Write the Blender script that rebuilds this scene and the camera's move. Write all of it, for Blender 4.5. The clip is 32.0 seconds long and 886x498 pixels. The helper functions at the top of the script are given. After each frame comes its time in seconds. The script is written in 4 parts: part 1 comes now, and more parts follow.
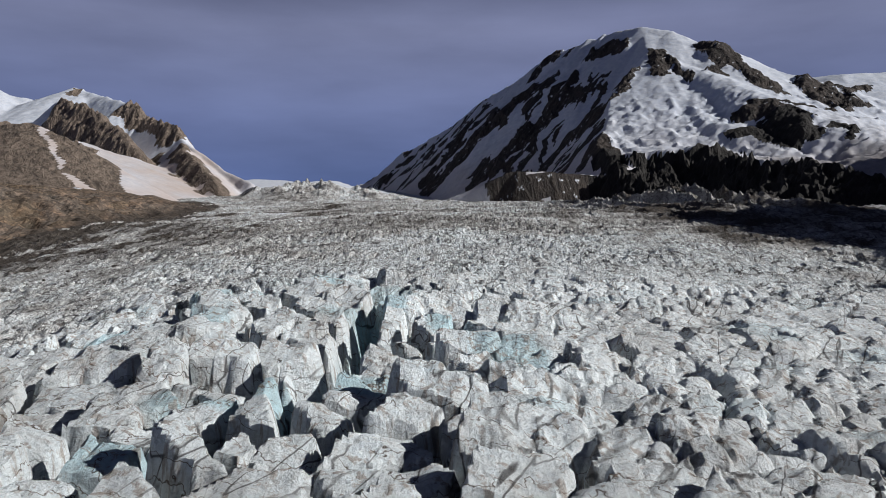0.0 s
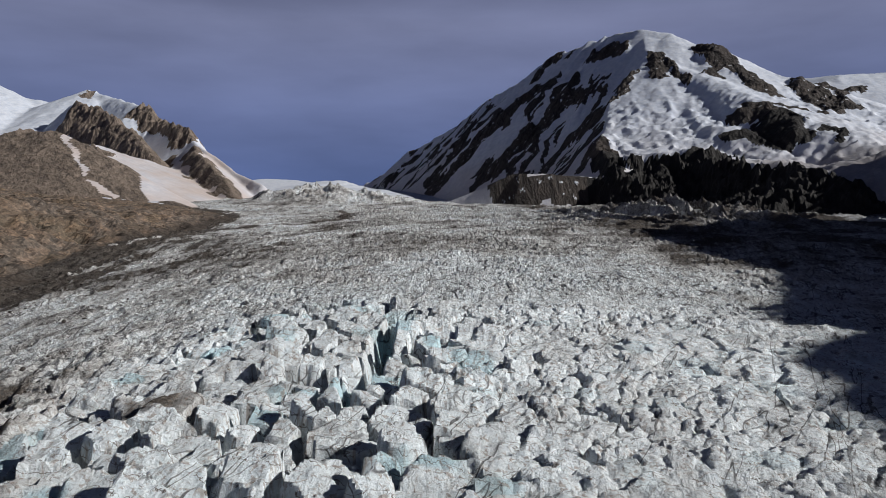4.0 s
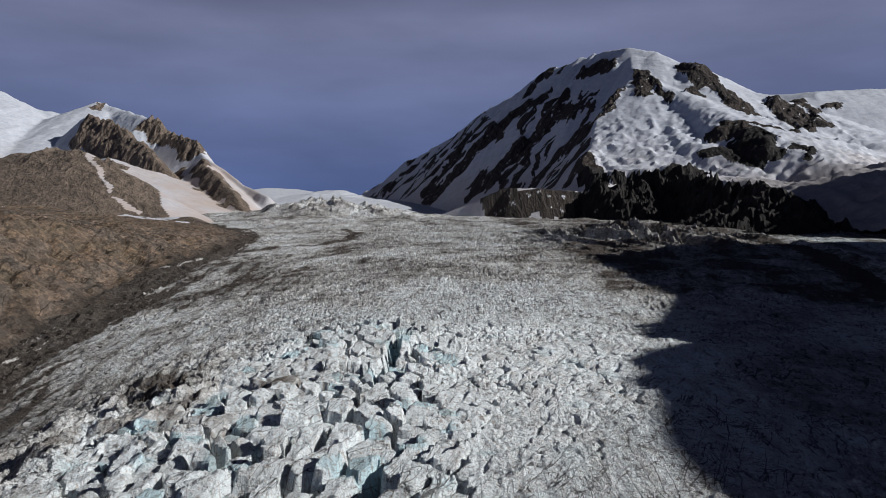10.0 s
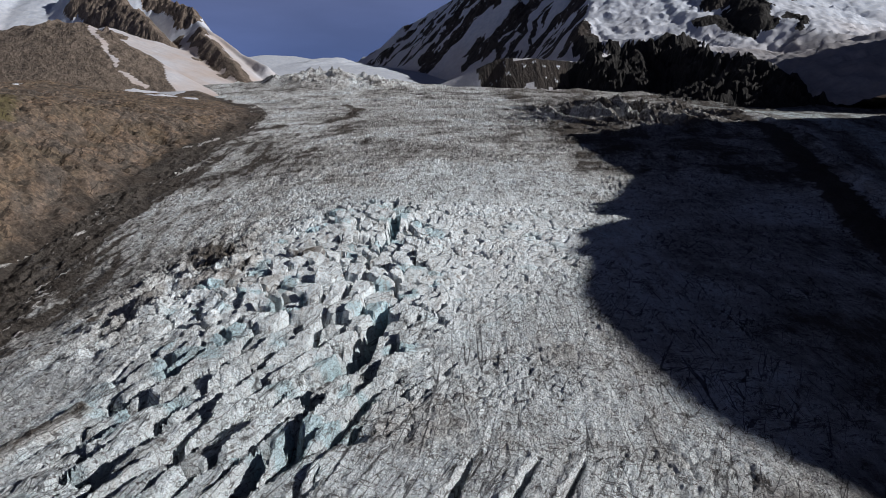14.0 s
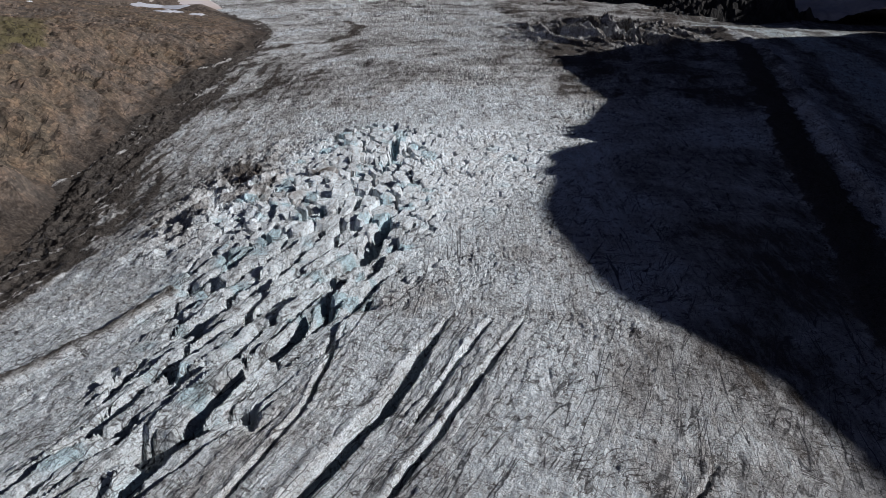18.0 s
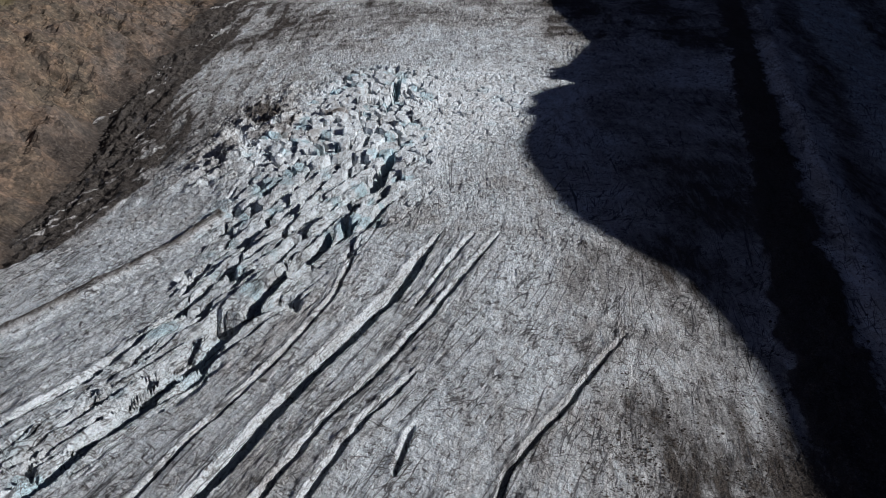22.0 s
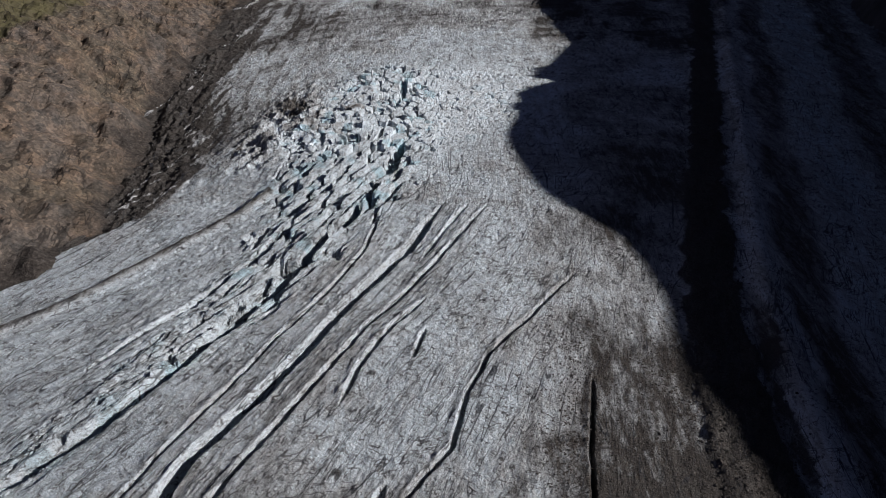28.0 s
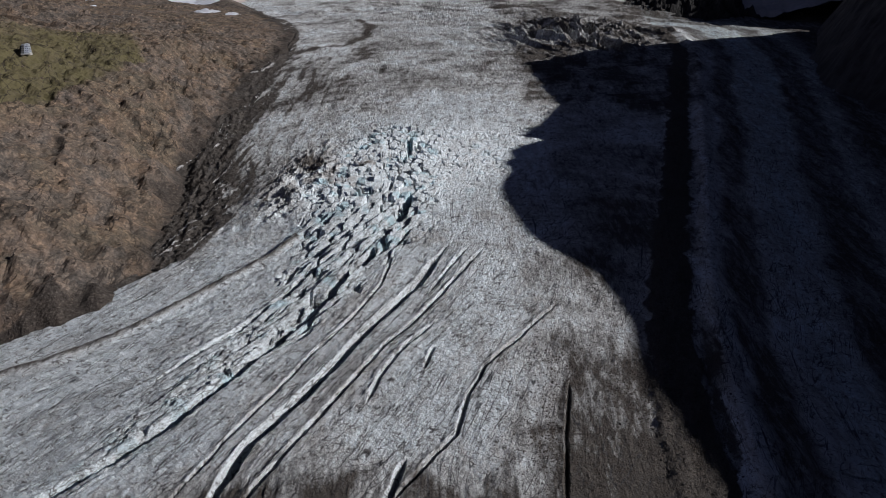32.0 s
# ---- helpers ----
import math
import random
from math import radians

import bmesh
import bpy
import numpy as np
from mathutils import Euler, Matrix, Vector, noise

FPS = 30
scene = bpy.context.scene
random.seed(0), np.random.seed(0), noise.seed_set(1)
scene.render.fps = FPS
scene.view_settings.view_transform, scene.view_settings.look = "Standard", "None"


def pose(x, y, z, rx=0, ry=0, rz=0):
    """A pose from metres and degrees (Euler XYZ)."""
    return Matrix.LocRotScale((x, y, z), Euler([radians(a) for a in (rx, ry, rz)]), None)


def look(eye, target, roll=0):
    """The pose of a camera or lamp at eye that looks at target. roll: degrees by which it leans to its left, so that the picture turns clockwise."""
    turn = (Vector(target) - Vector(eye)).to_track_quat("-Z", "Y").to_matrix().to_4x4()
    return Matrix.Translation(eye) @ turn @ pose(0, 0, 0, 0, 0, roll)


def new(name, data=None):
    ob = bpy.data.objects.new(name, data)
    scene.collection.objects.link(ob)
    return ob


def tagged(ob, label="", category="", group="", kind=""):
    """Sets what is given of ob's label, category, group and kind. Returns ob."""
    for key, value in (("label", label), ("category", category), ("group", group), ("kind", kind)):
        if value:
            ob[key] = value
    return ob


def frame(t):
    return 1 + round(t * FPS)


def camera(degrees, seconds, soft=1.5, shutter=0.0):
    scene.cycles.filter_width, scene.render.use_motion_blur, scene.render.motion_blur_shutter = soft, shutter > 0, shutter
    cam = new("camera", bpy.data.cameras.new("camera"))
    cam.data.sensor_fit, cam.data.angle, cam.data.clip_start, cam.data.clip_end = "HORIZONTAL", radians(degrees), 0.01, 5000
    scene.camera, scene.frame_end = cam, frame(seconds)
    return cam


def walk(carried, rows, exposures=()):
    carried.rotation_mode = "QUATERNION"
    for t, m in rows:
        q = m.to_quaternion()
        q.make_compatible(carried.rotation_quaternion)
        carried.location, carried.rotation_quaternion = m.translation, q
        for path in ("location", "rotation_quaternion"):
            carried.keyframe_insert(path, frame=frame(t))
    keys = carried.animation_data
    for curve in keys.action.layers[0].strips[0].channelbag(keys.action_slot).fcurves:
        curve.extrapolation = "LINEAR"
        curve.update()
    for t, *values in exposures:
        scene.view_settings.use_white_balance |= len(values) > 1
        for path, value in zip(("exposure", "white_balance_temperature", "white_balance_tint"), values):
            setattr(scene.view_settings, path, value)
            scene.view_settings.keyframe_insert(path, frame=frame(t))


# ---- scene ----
cam = camera(57.5, 32.0, 0.6)
PATH = [
    (0, (0.00, -0.72, 53.89), (-0.04, 99.26, 51.87), 0.16),
    (0.5, (0.71, -9.25, 56.33), (0.57, 90.73, 54.40), 0.13),
    (1, (1.34, -18.38, 58.59), (1.10, 81.59, 56.56), 0.11),
    (1.5, (1.91, -28.06, 60.71), (1.57, 71.92, 58.53), 0.08),
    (2, (2.44, -38.22, 62.70), (1.99, 61.75, 60.37), 0.06),
    (2.5, (2.93, -48.82, 64.59), (2.39, 51.15, 62.14), 0.03),
    (3, (3.39, -59.81, 66.41), (2.75, 40.15, 63.89), 0.01),
    (3.5, (3.83, -71.14, 68.17), (3.12, 28.82, 65.46), 0.01),
    (5.5, (5.55, -119.03, 75.08), (4.73, -19.07, 72.58), 0.01),
    (6, (6.00, -131.46, 76.84), (5.21, -31.49, 74.49), 0.03),
    (6.5, (6.46, -144.00, 78.64), (5.73, -44.03, 76.32), 0.05),
    (7, (6.93, -156.63, 80.50), (6.26, -56.66, 78.12), 0.08),
    (7.5, (7.43, -169.31, 82.41), (6.81, -69.35, 79.96), 0.10),
    (8, (7.95, -182.03, 84.38), (7.37, -82.06, 81.87), 0.12),
    (8.5, (8.49, -194.75, 86.43), (7.95, -94.78, 83.93), 0.14),
    (9, (9.06, -207.46, 88.55), (8.55, -107.49, 86.14), 0.15),
    (9.5, (9.65, -220.13, 90.76), (9.19, -120.16, 88.39), 0.15),
    (10, (10.26, -232.75, 93.04), (9.85, -132.78, 90.69), 0.14),
    (10.5, (10.90, -245.30, 95.41), (10.52, -145.34, 92.84), 0.13),
    (11, (11.55, -257.77, 97.86), (11.21, -157.88, 93.21), 0.11),
    (11.5, (12.23, -270.15, 100.39), (11.91, -170.44, 92.69), 0.10),
    (12, (12.92, -282.41, 103.00), (12.62, -182.98, 92.42), 0.08),
    (12.5, (13.62, -294.57, 105.70), (13.35, -195.41, 92.70), 0.06),
    (13, (14.34, -306.59, 108.47), (14.08, -207.73, 93.43), 0.04),
    (13.5, (15.07, -318.49, 111.31), (14.82, -219.95, 94.28), 0.01),
    (14, (15.80, -330.25, 114.23), (15.55, -232.06, 95.27), -0.00),
    (14.5, (16.53, -341.87, 117.21), (16.27, -244.04, 96.51), -0.00),
    (16.5, (19.39, -386.93, 129.67), (19.09, -290.41, 103.53), 0.03),
    (17, (20.08, -397.84, 132.89), (19.77, -301.66, 105.52), 0.04),
    (17.5, (20.74, -408.62, 136.15), (20.44, -312.85, 107.37), 0.06),
    (18, (21.37, -419.26, 139.43), (21.09, -323.87, 109.42), 0.06),
    (18.5, (21.97, -429.77, 142.73), (21.72, -334.75, 111.57), 0.06),
    (19, (22.54, -440.16, 146.04), (22.30, -345.52, 113.76), 0.06),
    (19.5, (23.08, -450.44, 149.37), (22.83, -356.19, 115.94), 0.05),
    (20, (23.57, -460.60, 152.69), (23.31, -366.73, 118.23), 0.03),
    (20.5, (24.01, -470.67, 156.01), (23.74, -377.16, 120.57), 0.01),
    (21, (24.41, -480.65, 159.32), (24.11, -387.53, 122.87), -0.00),
    (21.5, (24.76, -490.54, 162.61), (24.43, -397.80, 125.21), -0.02),
    (22, (25.05, -500.36, 165.89), (24.70, -407.99, 127.59), -0.04),
    (22.5, (25.29, -510.12, 169.15), (24.92, -418.08, 130.05), -0.06),
    (23, (25.47, -519.82, 172.38), (25.10, -428.08, 132.59), -0.08),
    (23.5, (25.59, -529.49, 175.59), (25.24, -437.87, 135.53), -0.10),
    (24, (25.65, -539.13, 178.77), (25.35, -447.59, 138.51), -0.12),
    (24.5, (25.65, -548.74, 181.92), (25.41, -457.29, 141.48), -0.14),
    (25, (25.58, -558.35, 185.04), (25.40, -466.98, 144.41), -0.16),
    (25.5, (25.46, -567.97, 188.13), (25.31, -476.69, 147.30), -0.16),
    (27.5, (24.36, -606.72, 200.26), (24.15, -515.24, 159.88), -0.13),
    (28, (23.95, -616.54, 203.26), (23.75, -524.96, 163.11), -0.12),
    (28.5, (23.50, -626.43, 206.26), (23.32, -534.77, 166.28), -0.11),
    (29, (23.00, -636.41, 209.27), (22.85, -544.72, 169.36), -0.10),
    (29.5, (22.46, -646.49, 212.29), (22.36, -554.79, 172.39), -0.08),
    (30, (21.90, -656.67, 215.35), (21.83, -564.98, 175.44), -0.07),
    (30.5, (21.31, -666.97, 218.46), (21.29, -574.83, 179.59), -0.05),
    (31, (20.70, -677.40, 221.62), (20.74, -584.37, 184.94), -0.03),
    (31.5, (20.09, -687.96, 224.86), (20.19, -594.38, 189.61), -0.01),
    (32, (19.48, -698.66, 228.20), (19.65, -604.75, 193.83), 0.00),
]
walk(cam, [(t, look(eye, target, roll)) for t, eye, target, roll in PATH],
     [(0, -0.15, 6500, 10), (6, -0.25, 6500, 10), (13, -0.32, 6400, 10.5), (18, -0.33, 6240, 12), (32, -0.4, 6220, 12)])

# ---- light ----
SUN_TURN, SUN_UP = radians(-11), radians(29)          # turn from +x towards +y
sun_way = Vector((math.cos(SUN_TURN) * math.cos(SUN_UP), math.sin(SUN_TURN) * math.cos(SUN_UP), math.sin(SUN_UP)))
sun = new("sun", bpy.data.lights.new("sun", "SUN"))
sun.data.energy, sun.data.angle, sun.data.color = 5.0, radians(0.35), (1.0, 0.97, 0.94)
sun.rotation_euler = sun_way.to_track_quat("Z", "Y").to_euler()

world = bpy.data.worlds.new("sky")
scene.world = world
world.use_nodes = True
wn, wl = world.node_tree.nodes, world.node_tree.links
wn.clear()
sky = wn.new("ShaderNodeTexSky")
sky.sky_type, sky.sun_disc = "NISHITA", False
sky.sun_elevation, sky.sun_rotation = SUN_UP, math.pi / 2 - SUN_TURN
sky.altitude, sky.air_density, sky.dust_density, sky.ozone_density = 2700, 1.0, 0.6, 2.0
coord = wn.new("ShaderNodeTexCoord")
stretch = wn.new("ShaderNodeMapping")
stretch.inputs["Scale"].default_value = (1.2, 1.2, 5.0)
stretch.inputs["Rotation"].default_value = (0.0, 0.25, 0.0)
wl.new(coord.outputs["Generated"], stretch.inputs["Vector"])
veil = wn.new("ShaderNodeTexNoise")
veil.inputs["Scale"].default_value, veil.inputs["Detail"].default_value = 2.1, 6.0
wl.new(stretch.outputs["Vector"], veil.inputs["Vector"])
veil_ramp = wn.new("ShaderNodeValToRGB")
veil_ramp.color_ramp.elements[0].position, veil_ramp.color_ramp.elements[0].color = 0.38, (0.68, 0.68, 0.68, 1)
veil_ramp.color_ramp.elements[1].position, veil_ramp.color_ramp.elements[1].color = 0.7, (1.0, 1.0, 1.0, 1)
wl.new(veil.outputs["Fac"], veil_ramp.inputs["Fac"])
cloud_mix = wn.new("ShaderNodeMixRGB")
tone = wn.new("ShaderNodeValToRGB")          # bluer near the skyline, lilac grey above
for el, (at, col) in zip((tone.color_ramp.elements[0], tone.color_ramp.elements[1]), ((0.02, (0.056, 0.088, 0.208)), (0.24, (0.120, 0.136, 0.225)))):
    el.position, el.color = at, (*col, 1)
lift = wn.new("ShaderNodeVectorMath")
lift.operation = "SCALE"
lift.inputs["Scale"].default_value = 41.0
wl.new(tone.outputs["Color"], lift.inputs[0])
wl.new(lift.outputs[0], cloud_mix.inputs["Color2"])
height = wn.new("ShaderNodeSeparateXYZ")
wl.new(coord.outputs["Generated"], height.inputs[0])
thin = wn.new("ShaderNodeMapRange")          # the veil thins out towards the zenith
thin.inputs["From Min"].default_value, thin.inputs["From Max"].default_value = 0.25, 0.34
thin.inputs["To Min"].default_value, thin.inputs["To Max"].default_value = 1.0, 0.05
wl.new(height.outputs["Z"], thin.inputs["Value"])
wl.new(height.outputs["Z"], tone.inputs["Fac"])
veiled = wn.new("ShaderNodeMath")
veiled.operation = "MULTIPLY"
wl.new(veil_ramp.outputs["Color"], veiled.inputs[0])
wl.new(thin.outputs["Result"], veiled.inputs[1])
wl.new(veiled.outputs[0], cloud_mix.inputs["Fac"])
deep = wn.new("ShaderNodeMixRGB")            # thin, dark air of high altitude
deep.blend_type = "MULTIPLY"
deep.inputs["Fac"].default_value, deep.inputs["Color2"].default_value = 1.0, (0.045, 0.068, 0.135, 1)
wl.new(sky.outputs["Color"], deep.inputs["Color1"])
wl.new(deep.outputs["Color"], cloud_mix.inputs["Color1"])
back = wn.new("ShaderNodeBackground")
back.inputs["Strength"].default_value = 0.05
wl.new(cloud_mix.outputs["Color"], back.inputs["Color"])
wout = wn.new("ShaderNodeOutputWorld")
wl.new(back.outputs["Background"], wout.inputs["Surface"])


# ---- materials ----
class Mat:
    """A node material with a few short cuts."""

    def __init__(self, name, rough=0.7):
        self.mat = bpy.data.materials.new(name)
        self.mat.use_nodes = True
        self.nodes, self.links = self.mat.node_tree.nodes, self.mat.node_tree.links
        self.bsdf = self.nodes["Principled BSDF"]
        self.bsdf.inputs["Roughness"].default_value = rough
        self.geo = self.nodes.new("ShaderNodeNewGeometry")

    def scaled(self, scale):
        n = self.nodes.new("ShaderNodeMapping")
        n.inputs["Scale"].default_value = scale
        self.links.new(self.geo.outputs["Position"], n.inputs["Vector"])
        return n.outputs["Vector"]

    def turned(self, angle, stretch):
        """Position in axes turned about z, then stretched."""
        n = self.nodes.new("ShaderNodeMapping")
        n.vector_type = "TEXTURE"
        n.inputs["Rotation"].default_value = (0, 0, radians(angle))
        n.inputs["Scale"].default_value = tuple(1 / v for v in stretch)
        self.links.new(self.geo.outputs["Position"], n.inputs["Vector"])
        return n.outputs["Vector"]

    def grain_along(self, angle, stretch, scale, detail=5.0, distort=0.0, rough=0.55):
        n = self.nodes.new("ShaderNodeTexNoise")
        n.inputs["Scale"].default_value, n.inputs["Detail"].default_value = scale, detail
        n.inputs["Distortion"].default_value, n.inputs["Roughness"].default_value = distort, rough
        self.links.new(self.turned(angle, stretch), n.inputs["Vector"])
        return n.outputs["Fac"]

    def hair(self, angle, stretch, scale, width, where):
        """Thin wandering cracks, broken into lengths."""
        n = self.grain_along(angle, stretch, scale, 2.5, 0.8, 0.5)
        off = self.math("ABSOLUTE", self.math("SUBTRACT", n, 0.5), 0.0)
        return self.math("MULTIPLY", self.ramp(off, (width * 0.4, 1.0), (width, 0.0)), where)

    def furrows(self, vector, scale, detail):
        """Distance from the lines where a noise passes its middle: nought in the bed of a furrow."""
        n = self.nodes.new("ShaderNodeTexNoise")
        n.inputs["Scale"].default_value, n.inputs["Detail"].default_value = scale, detail
        n.inputs["Distortion"].default_value = 0.35
        self.links.new(vector, n.inputs["Vector"])
        return self.math("ABSOLUTE", self.math("SUBTRACT", n.outputs["Fac"], 0.5), 0.0)

    def noise(self, scale, detail=5.0, stretch=None, distort=0.0, rough=0.55):
        n = self.nodes.new("ShaderNodeTexNoise")
        n.inputs["Scale"].default_value, n.inputs["Detail"].default_value = scale, detail
        n.inputs["Distortion"].default_value, n.inputs["Roughness"].default_value = distort, rough
        self.links.new(self.scaled(stretch) if stretch else self.geo.outputs["Position"], n.inputs["Vector"])
        return n.outputs["Fac"]

    def shards(self, scale, stretch):
        """Pieces of broken rock: how far from a piece's middle, and a random value of its own."""
        n = self.nodes.new("ShaderNodeTexVoronoi")
        n.inputs["Scale"].default_value = scale
        self.links.new(self.scaled(stretch), n.inputs["Vector"])
        parts = self.nodes.new("ShaderNodeSeparateXYZ")
        self.links.new(n.outputs["Color"], parts.inputs[0])
        return n.outputs["Distance"], parts.outputs[0]

    def attr(self, name):
        n = self.nodes.new("ShaderNodeAttribute")
        n.attribute_name = name
        return n.outputs["Fac"]

    def ramp(self, fac, *stops):
        n = self.nodes.new("ShaderNodeValToRGB")
        e = n.color_ramp.elements
        while len(e) < len(stops):
            e.new(0.5)
        for el, (at, col) in zip(e, stops):
            el.position = at
            el.color = (*col, 1) if isinstance(col, tuple) else (col, col, col, 1)
        self.links.new(fac, n.inputs["Fac"])
        return n.outputs["Color"]

    def math(self, op, a, b, clamp=False):
        n = self.nodes.new("ShaderNodeMath")
        n.operation, n.use_clamp = op, clamp
        for i, v in enumerate((a, b)):
            if isinstance(v, (int, float)):
                n.inputs[i].default_value = v
            else:
                self.links.new(v, n.inputs[i])
        return n.outputs[0]

    def mix(self, fac, a, b, mode="MIX"):
        n = self.nodes.new("ShaderNodeMixRGB")
        n.blend_type = mode
        for slot, v in zip(("Fac", "Color1", "Color2"), (fac, a, b)):
            if isinstance(v, (int, float)):
                n.inputs[slot].default_value = v
            elif isinstance(v, tuple):
                n.inputs[slot].default_value = (*v, 1)
            else:
                self.links.new(v, n.inputs[slot])
        return n.outputs["Color"]

    def bump(self, height, strength, distance, below=None):
        n = self.nodes.new("ShaderNodeBump")
        n.inputs["Strength"].default_value, n.inputs["Distance"].default_value = strength, distance
        self.links.new(height, n.inputs["Height"])
        if below is not None:
            self.links.new(below, n.inputs["Normal"])
        return n.outputs["Normal"]

    def done(self, color, normal=None):
        if isinstance(color, tuple):
            self.bsdf.inputs["Base Color"].default_value = (*color, 1)
        else:
            self.links.new(color, self.bsdf.inputs["Base Color"])
        if normal is not None:
            self.links.new(normal, self.bsdf.inputs["Normal"])
        return self.mat


def glacier_ice():
    m = Mat("glacier_ice", 0.7)
    m.bsdf.inputs["Specular IOR Level"].default_value = 0.12
    big, fine = m.noise(0.05, 6), m.noise(0.9, 6, rough=0.65)
    streak = m.noise(0.35, 5, (1.0, 0.16, 0.6), 0.8)
    clean = m.ramp(fine, (0.3, (0.73, 0.79, 0.825)), (0.7, (0.86, 0.895, 0.905)))
    clean = m.mix(m.attr("blue"), clean, (0.50, 0.68, 0.74))
    dirt = m.ramp(streak, (0.25, (0.042, 0.033, 0.024)), (0.75, (0.15, 0.12, 0.09)))
    gravel = m.ramp(m.noise(1.7, 6, rough=0.75), (0.36, (0.014, 0.011, 0.009)), (0.52, (0.058, 0.047, 0.039)), (0.68, (0.26, 0.23, 0.2)))
    dirt = m.mix(0.8, dirt, gravel)
    wash = m.mix(0.5, clean, (0.46, 0.42, 0.38))
    speck = m.noise(1.5, 8, (1.0, 0.7, 1.0), rough=0.8)
    crinkle = m.grain_along(-24, (1.0, 0.42, 1.0), 1.15, 2.5, 1.4, 0.5)
    amount = m.math("ADD", m.attr("dirt"), m.math("MULTIPLY", m.math("SUBTRACT", streak, 0.5), 1.0))
    amount = m.math("ADD", amount, m.math("MULTIPLY", m.math("SUBTRACT", speck, 0.5), 0.5))
    amount = m.math("ADD", amount, m.math("MULTIPLY", m.math("SUBTRACT", crinkle, 0.5), 0.5), True)
    calm = m.ramp(m.attr("fall"), (0.0, 0.95), (0.95, 0.2))
    col = m.mix(m.ramp(amount, (0.05, 0.0), (0.45, 1.0)), clean, wash)
    col = m.mix(m.ramp(amount, (0.40, 0.0), (0.95, 0.95)), col, dirt)
    strip = m.ramp(m.grain_along(-9, (1.0, 0.16, 0.6), 0.085, 6, 1.0, 0.62), (0.60, 0.0), (0.64, 1.0))
    col = m.mix(m.math("MULTIPLY", strip, m.attr("strip")), col, m.ramp(speck, (0.36, (0.25, 0.235, 0.225)), (0.48, (0.68, 0.67, 0.66))))
    some = m.ramp(m.noise(0.16, 4, rough=0.6), (0.5, 0.0), (0.6, 1.0))
    other = m.ramp(m.noise(0.19, 4, (1, 1, 1.3), rough=0.6), (0.5, 0.0), (0.6, 1.0))
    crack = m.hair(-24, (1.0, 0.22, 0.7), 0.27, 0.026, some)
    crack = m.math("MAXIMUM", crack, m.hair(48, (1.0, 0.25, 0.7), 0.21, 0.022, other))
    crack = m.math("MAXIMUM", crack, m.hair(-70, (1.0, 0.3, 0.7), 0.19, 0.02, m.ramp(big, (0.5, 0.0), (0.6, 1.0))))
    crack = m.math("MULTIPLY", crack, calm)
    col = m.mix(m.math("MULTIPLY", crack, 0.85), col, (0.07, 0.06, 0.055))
    # foliation: thin dark bands that wander over the blocks
    plane = m.nodes.new("ShaderNodeVectorMath")
    plane.operation = "DOT_PRODUCT"
    plane.inputs[1].default_value = (0.22, 0.30, 1.0)
    m.links.new(m.geo.outputs["Position"], plane.inputs[0])
    level = m.math("ADD", m.math("MULTIPLY", plane.outputs["Value"], 0.42), m.math("MULTIPLY", m.noise(0.11, 4.5, rough=0.62), 4.5))
    band = m.ramp(m.math("FRACT", level, 0.0), (0.0, 1.0), (0.05, 0.0), (0.955, 0.0), (1.0, 1.0))
    band = m.math("MULTIPLY", band, m.ramp(m.noise(0.21, 5, rough=0.65), (0.42, 0.0), (0.54, 1.0)))
    col = m.mix(band, col, (0.09, 0.066, 0.05))
    groove = m.noise(0.8, 4, (1.0, 1.0, 0.16), 0.5, rough=0.6)
    col = m.mix(m.math("MULTIPLY", m.ramp(groove, (0.545, 0.0), (0.64, 0.62)), m.attr("fall")), col, (0.27, 0.2, 0.15))
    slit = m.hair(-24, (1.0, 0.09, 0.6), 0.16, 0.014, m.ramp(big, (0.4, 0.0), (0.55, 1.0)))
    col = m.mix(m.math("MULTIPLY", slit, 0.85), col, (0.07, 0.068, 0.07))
    col = m.mix(1.0, col, m.mix(m.attr("fall"), m.ramp(speck, (0.35, 0.62), (0.47, 1.0), (0.64, 1.2)), m.ramp(speck, (0.33, 0.84), (0.47, 1.0), (0.64, 1.06))), "MULTIPLY")
    # creases: sharp furrows drawn out along the flow, and others across it; their beds are coloured darker
    flow = m.nodes.new("ShaderNodeCombineXYZ")
    place = m.nodes.new("ShaderNodeSeparateXYZ")
    m.links.new(m.geo.outputs["Position"], place.inputs[0])
    m.links.new(m.attr("across"), flow.inputs[0])
    m.links.new(m.math("MULTIPLY", place.outputs["Y"], 0.2), flow.inputs[1])
    m.links.new(m.math("MULTIPLY", place.outputs["Z"], 0.6), flow.inputs[2])
    furrow = m.furrows(flow.outputs[0], 0.42, 3.0)
    drawn = m.nodes.new("ShaderNodeVectorMath")
    drawn.operation = "MULTIPLY"
    drawn.inputs[1].default_value = (1.0, 0.22, 0.5)
    m.links.new(flow.outputs[0], drawn.inputs[0])
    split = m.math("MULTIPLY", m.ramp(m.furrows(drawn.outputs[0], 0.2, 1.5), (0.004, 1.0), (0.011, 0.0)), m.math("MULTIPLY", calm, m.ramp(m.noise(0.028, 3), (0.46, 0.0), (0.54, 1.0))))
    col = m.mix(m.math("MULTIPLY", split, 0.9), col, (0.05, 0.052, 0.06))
    cross = m.furrows(m.turned(52, (1.0, 0.35, 0.7)), 0.3, 3.0)
    fine = m.furrows(m.scaled((1.0, 0.8, 0.8)), 0.75, 3.0)
    tone = m.nodes.new("ShaderNodeTexNoise")
    tone.inputs["Scale"].default_value, tone.inputs["Detail"].default_value, tone.inputs["Roughness"].default_value = 0.11, 7.0, 0.68
